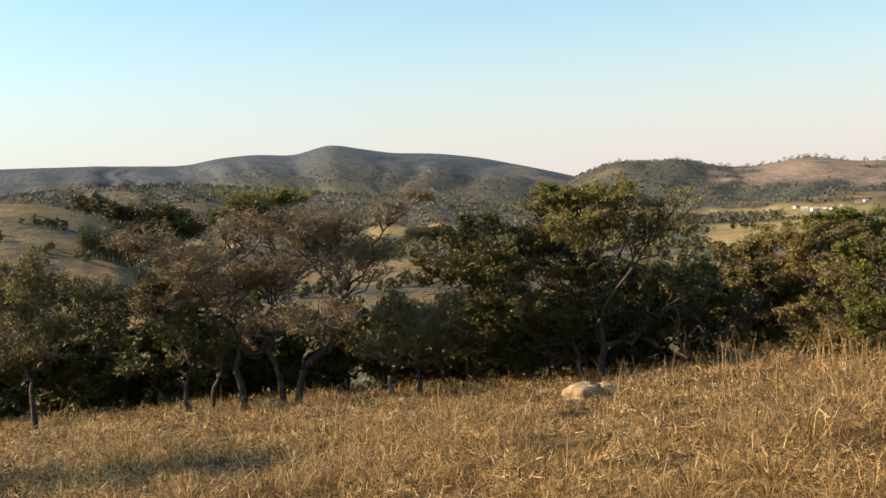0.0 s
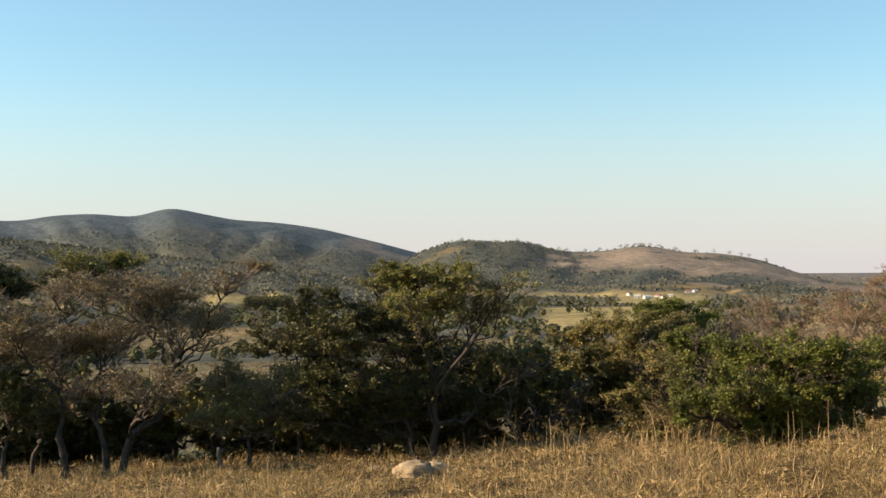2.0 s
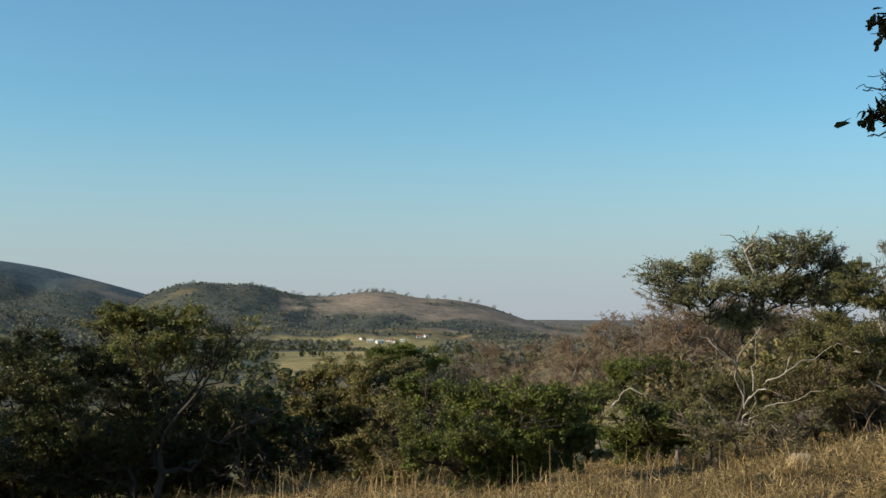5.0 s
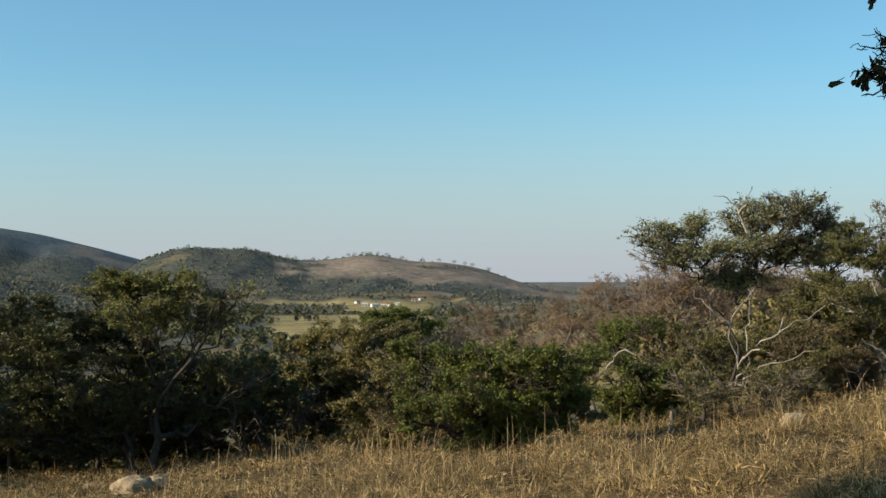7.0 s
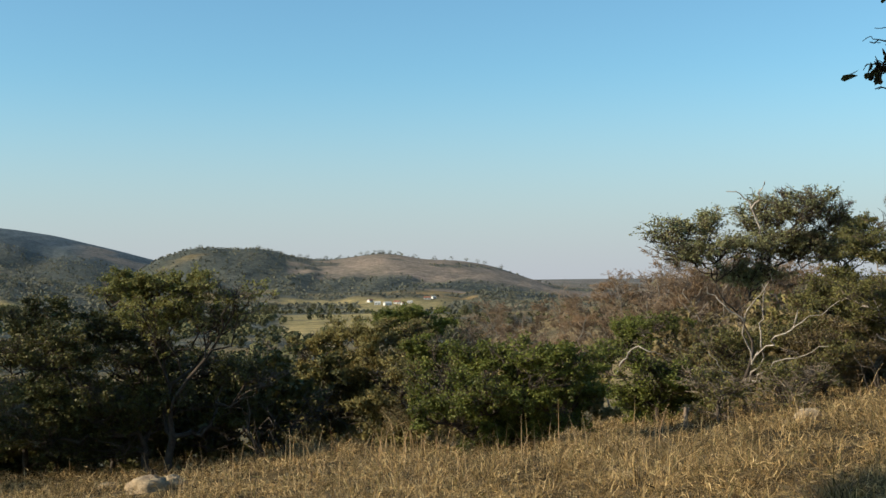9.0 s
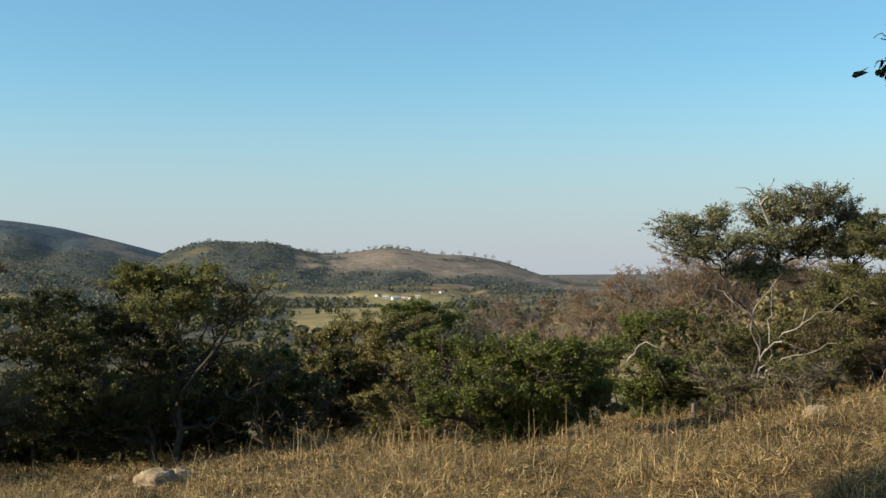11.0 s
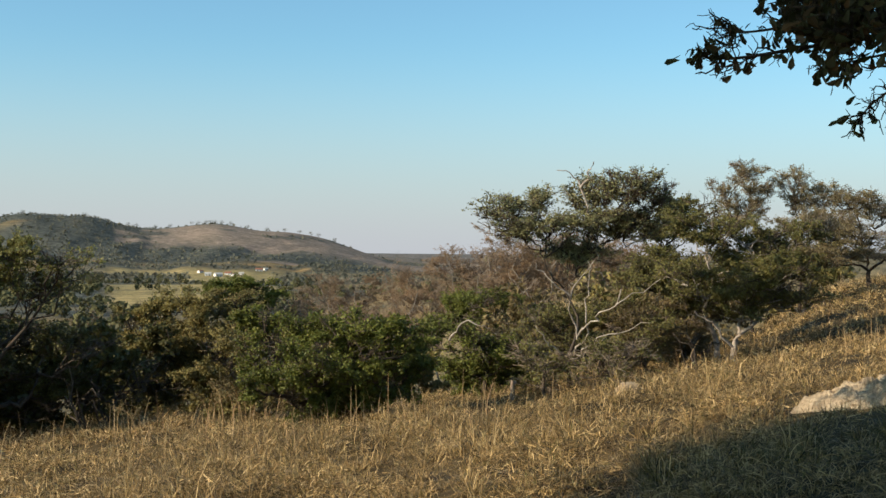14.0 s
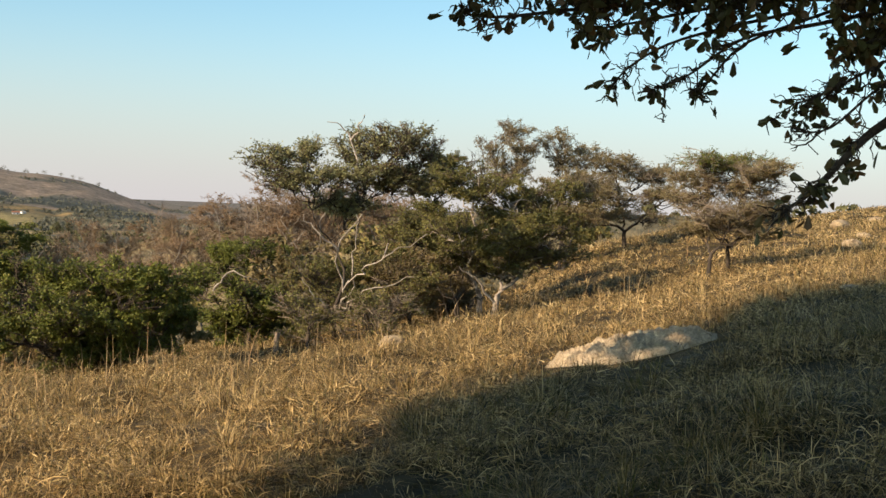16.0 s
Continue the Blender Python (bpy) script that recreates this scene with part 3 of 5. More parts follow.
def grow_trees():
    # the row of small trees below the slope
    tree("savanna_tree", "small olive savanna tree with a forked grey trunk", (-18.7, 29), [(-18.7, 29)],
         [(-19.31, -2.7, 0, 1.84, 1.31), (-18.04, -4.79, 0, 1.44, 1.31), (-19.81, -4.87, 0.4, 1.57, 1.31), (-18.78, -1.62, 0, 1.05, 0.66)], LEAF_MOSS, 11, 7000, girth=0.075)
    tree("savanna_tree", "low dark green tree standing in the shade", (-14.7, 35), [(-14.7, 35)],
         [(-16.02, -3.18, 0, 1.84, 1.05), (-14.11, -3.96, 0, 1.57, 1.31), (-15.66, -5.22, 0.5, 1.84, 1.18), (-17.06, -4.36, 0, 1.31, 1.31)], LEAF_DARK, 12, 6000, twig_mat=TWIG_DARK)
    tree("savanna_tree", "dark leafy tree with two thin trunks", (-12.1, 28.2), [(-12.06, 28.2), (-10.9, 28.8)],
         [(-11.93, -5.03, 0, 1.57, 1.31), (-12.85, -3.69, 0.4, 1.31, 1.31), (-10.45, -5.66, 0, 1.31, 1.05)], LEAF_DARK, 13, 6500, girth=0.065, twig_mat=TWIG_DARK)
    tree("thorn_tree", "wide brown half-bare thorn tree with leaning dark trunks", (-8.0, 28), [(-9.5, 28), (-7.8, 28.2), (-7.1, 28)],
         [(-14.02, -0.68, 0, 1.84, 0.84), (-11.72, -1.72, 0.4, 2.1, 1.18), (-12.58, -3.45, 0, 1.84, 1.18), (-9.37, -0.58, 0, 1.84, 1.05), (-10.02, -2.86, 0.5, 2.36, 1.31), (-7.05, -0.32, 0, 2.1, 1), (-7.44, -2.51, 0, 2.36, 1.31), (-4.74, -0.59, 0, 1.71, 1.1), (-4.33, -2.44, 0.4, 1.84, 1.31), (-2.36, -0.07, 0, 1.31, 0.66), (-1.15, 0.46, 0, 0.73, 0.37), (-6.02, -4.68, -0.3, 2.1, 1.18), (-8.88, -5, 0.5, 2.1, 1.05), (-3.24, -1.72, 0, 1.31, 1.05)], LEAF_BROWN, 14, 15000, 0.1, 52, 9, 0.095, plate=0.6, flat=0.8,
         extra=[[(-8.3, -4.5, -0.5), (-7.3, -4.0, -0.5), (-6.6, -4.5, -0.5)], [(-6.4, -7.0, -0.2), (-4.8, -5.0, -0.3), (-3.2, -2.8, -0.3)]])
    tree("flat_topped_tree", "dark green flat-topped tree behind thorn trees", (-13.5, 38), [(-13.5, 38)],
         [(-15.63, 1.03, 0, 1.1, 0.37), (-14.31, 0.56, 0.4, 1.1, 0.39), (-12.59, 0.46, 0, 1.26, 0.37), (-11.5, -0.17, 0.5, 1.44, 0.47), (-13.63, -0.3, 0, 1.57, 0.52)], LEAF_DARK, 15, 13000, 0.13, twig_mat=TWIG_DARK)
    tree("flat_topped_tree", "dark green flat-topped tree, its top coloured yellowish as if sunlit", (-8.2, 37), [(-8.2, 37)],
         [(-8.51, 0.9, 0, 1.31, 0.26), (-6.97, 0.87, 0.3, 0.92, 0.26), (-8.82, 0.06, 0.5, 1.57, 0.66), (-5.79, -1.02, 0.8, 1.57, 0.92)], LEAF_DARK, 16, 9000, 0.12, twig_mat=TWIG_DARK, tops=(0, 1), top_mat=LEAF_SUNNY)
    # filler trees, leaves coloured dark to deepen the shade behind the row
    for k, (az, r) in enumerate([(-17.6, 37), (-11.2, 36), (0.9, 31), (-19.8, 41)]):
        tree("shade_fill_tree", "dense dark green filler tree, coloured for deep shade", (az, r), [(az, r)],
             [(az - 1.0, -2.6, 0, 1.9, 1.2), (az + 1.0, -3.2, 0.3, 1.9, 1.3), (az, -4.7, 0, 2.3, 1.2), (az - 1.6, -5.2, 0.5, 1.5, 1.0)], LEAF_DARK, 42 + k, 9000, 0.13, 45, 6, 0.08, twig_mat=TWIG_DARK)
    tree("savanna_tree", "small twiggy brown tree with a dark forked trunk", (-1.4, 28.5), [(-1.4, 28.5)],
         [(-2.38, -4.91, 0, 1.44, 1.05), (-0.03, -5.04, 0.3, 1.31, 1.18), (-1.28, -6.28, 0, 1.84, 0.92), (-3.26, -6.41, 0, 1.18, 0.79)], LEAF_MOSS, 17, 4500, 0.1, 60, 10, 0.065)
    tree("savanna_tree", "leafy green tree in the second row", (-4.6, 34), [(-4.9, 34)],
         [(-4, -5.83, 0, 1.57, 1.18), (-2.46, -6.45, 0, 1.44, 1.05), (-5.1, -6.8, 0.4, 1.44, 0.92)], LEAF_GREEN, 18, 7000, twig_mat=TWIG_DARK)
    tree("broad_tree", "broad dense dark green tree with yellow sunlight painted on its top", (6.9, 27.5), [(6.9, 27.5), (6.3, 27.8)],
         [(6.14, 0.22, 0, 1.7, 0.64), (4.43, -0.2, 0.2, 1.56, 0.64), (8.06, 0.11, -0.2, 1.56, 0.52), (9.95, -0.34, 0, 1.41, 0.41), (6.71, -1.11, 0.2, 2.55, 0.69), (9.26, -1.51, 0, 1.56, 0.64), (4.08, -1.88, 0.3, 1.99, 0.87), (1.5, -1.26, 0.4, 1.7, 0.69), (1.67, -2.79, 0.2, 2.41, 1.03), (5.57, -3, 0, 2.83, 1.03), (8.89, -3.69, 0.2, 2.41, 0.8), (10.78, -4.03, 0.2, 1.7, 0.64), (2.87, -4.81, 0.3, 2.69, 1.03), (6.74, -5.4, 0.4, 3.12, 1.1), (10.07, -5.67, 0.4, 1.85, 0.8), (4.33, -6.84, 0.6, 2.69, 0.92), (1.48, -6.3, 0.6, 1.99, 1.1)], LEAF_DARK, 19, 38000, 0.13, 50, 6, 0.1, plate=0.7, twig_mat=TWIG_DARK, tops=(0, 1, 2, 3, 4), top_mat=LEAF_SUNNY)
    # unseen tree, placed for the shade it casts on the left grass
    tree("savanna_tree", "low spreading unseen tree added to shade the slope", (-45, 22), [(-45, 22)],
         [(-48, 5.6, 0, 5, 2.0), (-41, 5.6, 0, 4, 2.0), (-45, 8.0, 0, 5, 2.0)], LEAF_OLIVE, 40, 7000, 0.14)
    # bushes beyond the brow
    tree("bush", "rounded olive-brown bush full of fine twigs", (14.3, 34), [(14.3, 34)],
         [(13.19, -3.15, 0, 1.18, 0.92), (14.75, -2.65, 0, 1.31, 0.92), (13.71, -4.44, 0, 1.57, 1.18), (15.26, -4.2, -0.5, 1.57, 1.18), (14.74, -5.61, 0, 1.84, 0.92)], LEAF_OLIVE, 20, 22000, 0.125, 60, 7, 0.07, twig_mat=TWIG_DARK, category="bush")
    tree("bush", "olive bush with brown twigs below the brow", (17.5, 33), [(17.5, 33)],
         [(16.31, -2.66, 0, 1.31, 0.84), (18, -2.46, 0.4, 1.31, 0.79), (16.57, -4.08, 0, 1.57, 1.18), (18.13, -3.84, -0.4, 1.31, 1.18), (17.08, -5.51, 0, 1.57, 0.92)], LEAF_OLIVE, 21, 20000, 0.12, 60, 8, 0.07, twig_mat=TWIG_DARK, category="bush")
    tree("flat_topped_tree", "bright green flat-topped tree above bushes", (18, 44), [(18, 44)],
         [(17.08, -1.58, 0, 1.05, 0.31), (18.65, -1.43, 0, 1.18, 0.31), (18, -1.89, 0.5, 1.71, 0.42)], LEAF_GREEN, 22, 9000, 0.13, twig_mat=TWIG_DARK)
    tree("bush", "dense bright green leafy bush", (21.5, 24.5), [(21.0, 24.5), (23.5, 25.0)],
         [(19.06, -3.18, 0.5, 1.31, 0.84), (21.02, -3.32, 0, 1.57, 0.79), (23.1, -3.45, 0.2, 1.57, 0.84), (25.05, -3.71, 0, 1.44, 0.73), (26.46, -4.35, 0, 0.92, 0.92), (19.18, -4.87, 0, 1.44, 1.18), (21.27, -5, -0.3, 1.84, 1.18), (23.61, -5.13, -0.2, 1.84, 1.18), (25.68, -5.25, 0, 1.31, 0.92), (20.48, -6.41, 0, 1.57, 0.58), (22.82, -6.42, 0, 1.57, 0.52), (24.64, -6.41, 0, 1.31, 0.47), (18.66, -6.02, 0, 1.05, 0.66)], LEAF_GREEN, 23, 26000, 0.125, 52, 5, 0.08, twig_mat=TWIG_DARK, category="bush", keep=0.8)
    for k, (az, r, el) in enumerate([(22.4, 52, -1.8), (25.4, 56, -1.2), (28.3, 50, -0.6), (30.2, 47, -0.3), (31.6, 43, -0.2), (33.4, 46, 0.3), (35.2, 45, 0.2), (24.0, 42, -3.0), (27.0, 46, -2.2), (31, 60, 0.5), (29.8, 44, -1.4), (21, 44, -2.8)]):
        tree("dry_shrub", "tall brown leafless shrub of dense twigs", (az, r), [(az, r)],
             [(az - 0.6, el, 0, 1.5, 1.0), (az + 0.9, el - 0.2, 0.5, 1.5, 1.0), (az, el - 1.3, 0, 1.7, 0.9)], LEAF_RUST, 124 + k, 5200, 0.1, 50, 9, 0.07, twig_mat=TWIG_RED, category="shrub", bark=BARK_GREY,
             extra=[[(az + 0.2, el - 2.2, -1.5), (az - 0.4 - 0.1 * k, el - 0.8, -1.8), (az - 0.9, el + 0.5, -1.8)], [(az + 0.2, el - 1.9, -1.5), (az + 0.7, el - 0.6, -1.9), (az + 0.8 + 0.1 * k, el + 0.4, -1.9)]])
    tree("bush", "dark green leafy bush between dry shrubs", (29.2, 38), [(29.2, 38)],
         [(27.89, -2.17, 0, 1.05, 0.52), (29.29, -2.12, 0, 1.44, 0.52), (30.68, -2.29, 0, 1.18, 0.58), (28.77, -3.07, 0, 1.84, 0.63)], LEAF_GREEN, 31, 10000, 0.12, 50, 7, 0.07, twig_mat=TWIG_DARK, category="bush")
    tree("bush", "small bright green bush at the grass edge", (29.3, 29), [(29.3, 29)],
         [(28.26, -4.09, 0, 1.18, 0.92), (29.66, -4.21, 0, 1.18, 0.84), (26.72, -3.46, 1, 1.05, 0.79), (30.54, -4.71, 0, 1.05, 0.66), (28.25, -5.11, 0, 1.44, 0.58), (30.15, -5.35, 0, 1.44, 0.47)], LEAF_GREEN, 32, 9000, 0.12, 50, 8, 0.06, bare_mat=BARK_PALE, extra=[[(27.6, -3.9, -0.8), (28.0, -3.3, -1.0), (28.6, -3.04, -1.1), (29.2, -3.2, -1.1), (29.8, -3.6, -1.0)]], twig_mat=TWIG_DARK, category="bush")
    tree("pale_limbed_tree", "green tree with pale bare limbs and a ragged crown", (33.3, 26), [(33.3, 26)],
         [(29.96, 2.18, 0, 1.3, 0.69), (31.67, 2.62, 0, 0.91, 0.52), (34.11, 2.88, 0.2, 1.47, 0.8), (35.79, 3.39, 0.3, 1.56, 0.69), (36.85, 2.84, 0.4, 1.28, 0.8), (32.09, 1.5, 0, 2.27, 0.43), (34.55, 1.6, 0, 1.99, 0.64), (36.25, 1.46, 0.5, 1.41, 0.73), (30.56, 1.1, 0, 1.28, 0.34), (33.43, 0.31, 0.3, 1.69, 0.41)],
         LEAF_GREY, 33, 10500, 0.11, 70, 7, 0.05, bare_mat=BARK_PALE, keep=0.85, plate=0.8, twig_mat=TWIG_DARK,
         extra=[[(33.5, -3.7, -0.2), (34.5, -2.92, -0.8), (35.25, -2.23, -1.0), (36.0, -1.63, -1.0), (37.3, -0.95, -1.0)], [(35.25, -2.23, -1.0), (35.5, -1.46, -1.1)], [(33.3, -4.9, -0.2), (32.6, -4.3, -0.6), (32.0, -3.8, -0.8), (31.6, -3.2, -0.9)],
                [(33.5, -3.8, 0), (33.2, -1.9, -0.4), (33.7, -0.87, -0.5), (34.3, 0.33, -0.4)], [(33.2, -1.9, -0.4), (32.4, -1.2, -0.6), (31.6, -0.3, -0.6)], [(33.9, 2.0, 0), (33.6, 3.2, 0), (33.1, 3.9, 0), (32.5, 4.0, 0)], [(33.6, 3.2, 0), (33.9, 3.9, 0), (34.2, 4.4, 0)], [(33.5, -4.5, 0), (34.0, -4.12, -0.5), (35.4, -3.5, -0.7), (36.8, -2.98, -0.7)],
                [(33.3, -5.0, -0.2), (33.9, -3.0, -0.6), (34.0, -1.4, -0.7), (34.0, -0.2, -0.7)]])
    tree("savanna_tree", "leafy tree filling the gap behind a pale tree", (37.6, 33), [(37.6, 33)],
         [(37.27, 1.24, 0, 1.8, 0.91), (38.27, 2.32, 0, 1.47, 0.6), (36.82, -0.61, 0, 1.96, 1.21), (38.42, -1.33, 0, 1.96, 1.21), (36.37, -2.45, 0, 1.64, 0.91)], LEAF_MOSS, 41, 19000, 0.12, 50, 8, 0.09, twig_mat=TWIG_DARK)
    tree("bush", "sparse olive bush round the foot of a pale tree", (33.0, 25.4), [(32.0, 25.3), (34.8, 25.5)],
         [(31.2, -4.4, 0, 1.1, 0.6), (32.6, -4.7, -0.3, 1.0, 0.5), (35.0, -4.3, 0, 1.3, 0.6), (36.5, -4.3, 0.3, 1.0, 0.5)], LEAF_MOSS, 47, 2600, 0.1, 34, 7, 0.04, category="bush")
    tree("bush", "low twiggy bush behind the foot of a pale tree", (34.6, 29), [(34.6, 29)],
         [(32.4, -3.0, 0.3, 1.8, 0.8), (35.2, -2.6, 0.3, 1.8, 0.8), (36.9, -3.4, 0.6, 1.5, 0.9), (30.8, -3.9, 0.6, 1.6, 0.9), (33.8, -4.2, 0, 2.2, 0.6)], LEAF_MOSS, 34, 6500, 0.1, 46, 7, 0.06, category="bush", twig_mat=TWIG_DARK)
    tree("savanna_tree", "dense dark green tree with pale low limbs", (40.5, 30), [(40.5, 30), (39.8, 30.3)],
         [(39.1, 1.44, 0, 1.88, 0.77), (41.08, 0.99, 0.4, 1.88, 0.83), (43.03, 0.94, 0.3, 1.58, 0.61), (40.22, -0.47, 0, 2.45, 0.97), (42.45, -0.78, 0.2, 2.31, 0.83), (38.15, -0.82, 0.3, 1.58, 0.97), (41.06, -1.88, 0, 2.6, 0.77), (43.4, -1.78, 0, 1.58, 0.61), (38.73, -2.36, 0.3, 1.44, 0.69)],
         LEAF_MOSS, 35, 26000, 0.11, 55, 7, 0.08, twig_mat=TWIG_DARK, extra=[[(40.5, -4.0, -0.3), (39.6, -2.9, -0.6), (38.8, -2.4, -0.8)]], bark=BARK_PALE)
    tree("tall_tree", "tall thin tree with a sparse greyish feathery crown", (42.0, 44), [(41.4, 44), (43.4, 44.5)],
         [(40.92, 3.93, 0, 1.18, 0.52), (40.03, 3.3, 0.3, 0.79, 0.47), (41.6, 3.17, 0, 0.92, 0.52), (42.89, 3.53, 0, 0.84, 0.58), (44.59, 3.02, 0.4, 0.92, 0.31), (40.86, 2.29, 0.5, 1.31, 0.52), (43.45, 2.51, 0.5, 1.05, 0.47)], LEAF_FEATHER, 36, 9000, 0.1, 50, 8, 0.06, keep=0.8)
    tree("umbrella_tree", "brown umbrella-shaped thorn tree with a dark trunk", (46.3, 44), [(46.3, 44)],
         [(45.49, 2.58, 0, 1.96, 0.34), (47.05, 2.12, 0.3, 2.14, 0.47), (44.76, 1.65, 0, 1.64, 0.47), (48.1, 1.25, -0.4, 1.47, 0.47), (45.94, 1.04, 0, 2.3, 0.47), (44.82, 0.22, -1, 1.64, 0.29), (47.39, 0.19, -1, 1.8, 0.31)], LEAF_FEATHER, 37, 20000, 0.1, 60, 7, 0.085, plate=0.6)
    tree("umbrella_tree", "layered umbrella thorn tree with a green top", (50.2, 30), [(50.1, 29.5), (50.95, 31)],
         [(50.83, 2.79, 0.2, 2.46, 0.28), (52.09, 2.4, 0, 1.64, 0.29), (49.5, 2.07, 0, 1.47, 0.35), (51.38, 1.62, 0.2, 2.14, 0.35), (49.29, 1.04, 0, 1.64, 0.37), (50.93, 0.59, 0, 1.96, 0.35), (52.77, 0.78, 0, 1.38, 0.37), (49.97, -0.21, 0.3, 1.64, 0.28), (52.33, -0.25, 0, 1.64, 0.29)], LEAF_FEATHER, 38, 22000, 0.08, 60, 8, 0.055, plate=0.6, tops=(0,), top_mat=LEAF_GREEN)
    tree("feathery_tree", "brown feathery tree between taller trees", (43.6, 41), [(43.6, 41)],
         [(43.49, 1.6, 0, 1.31, 0.66), (44.8, 1.13, 0, 1.05, 0.66), (42.77, 0.15, 0, 1.44, 0.66), (44.59, 0.09, 0, 1.18, 0.52)], LEAF_FEATHER, 48, 13000, 0.1, 50, 7, 0.07)
    tree("bush", "tangled olive bush at the brow", (18.3, 26.5), [(18.3, 26.5)],
         [(17.62, -4.47, 0, 1.18, 1.05), (18.13, -5.77, 0, 1.44, 0.79), (16.57, -6.01, 0, 1.18, 0.66)], LEAF_OLIVE, 49, 9000, 0.11, 45, 7, 0.05, twig_mat=TWIG_DARK, category="bush")
    tree("bush", "brown twiggy bush under a dark tree", (37.2, 30), [(36.6, 30), (38.4, 30.5)],
         [(36.9, -2.43, 0, 1.31, 0.66), (38.23, -2.91, 0, 1.18, 0.52), (35.61, -3, 0, 1.18, 0.52), (36.94, -3.48, 0, 1.57, 0.39)], LEAF_BROWN, 39, 8000, 0.11, 45, 8, 0.05, category="bush")
    # thicket further down the hill, added as filler, dark-leaved where tree shade lies
    protos = []
    for k, (az, r, mat) in enumerate([(-3, 42, LEAF_DARK), (3, 41, LEAF_DARK), (12, 40, LEAF_OLIVE), (20.5, 38, LEAF_OLIVE), (36, 40, LEAF_BROWN)]):
        b = spot(az, r)
        e = math.degrees(math.atan2(b.z - EYE.z + 1.9, r))
        protos.append(tree("thicket_bush", "tangled bush added to fill dark gaps in the thicket", (az, r), [(az, r)],
                           [(az - 1.2, e, 0, 1.9, 1.5), (az + 1.5, e - 0.3, 0.6, 1.9, 1.4), (az, e - 1.2, -0.4, 2.3, 1.3)], mat, 50 + k, 2700, 0.3, 20, 3, 0.07, twig_mat=TWIG_DARK,
                           category="bush", group="thicket bushes"))
    rng = np.random.default_rng(77)
    for az, r in [(-20, 34), (-17.2, 35), (-13, 34), (-10.4, 34.5), (-6.4, 33.5), (-3, 33), (-0.2, 33.5), (2.2, 31.5), (4.6, 30.5), (8.6, 30.5), (10.8, 30), (-21, 40), (-17, 44), (-19, 50), (-11, 42), (-7, 45), (-15, 40), (-9, 52), (-1, 48), (1, 38), (5, 45), (9, 43), (7, 52), (12, 48), (14, 43), (10, 36),
                  (16, 40), (21, 46), (23, 36), (26, 38), (31, 42), (33, 34), (34, 48), (36, 34), (39, 44), (38, 55), (42, 56), (35, 62), (44.5, 62), (29, 68), (26, 74), (20, 66), (15, 62), (2, 64), (-6, 66), (-13, 62),
                  (-18.6, 37), (-16, 38), (-14.2, 36.5), (-12, 38), (-9.4, 37.5), (-7.4, 36.5), (-5.2, 37), (-2, 36.5), (0.4, 36), (3.2, 35), (5.8, 34), (8, 34.5), (11.8, 33)]:
        p = spot(az, r, -0.1)
        copy_thing(protos[int(rng.integers(0, 2)) if az < 12 else int(rng.integers(2, 4)) if az < 30 else int(rng.integers(2, 5))], pose(p.x, p.y, p.z, 0, 0, float(rng.uniform(0, 360))))


grow_trees()


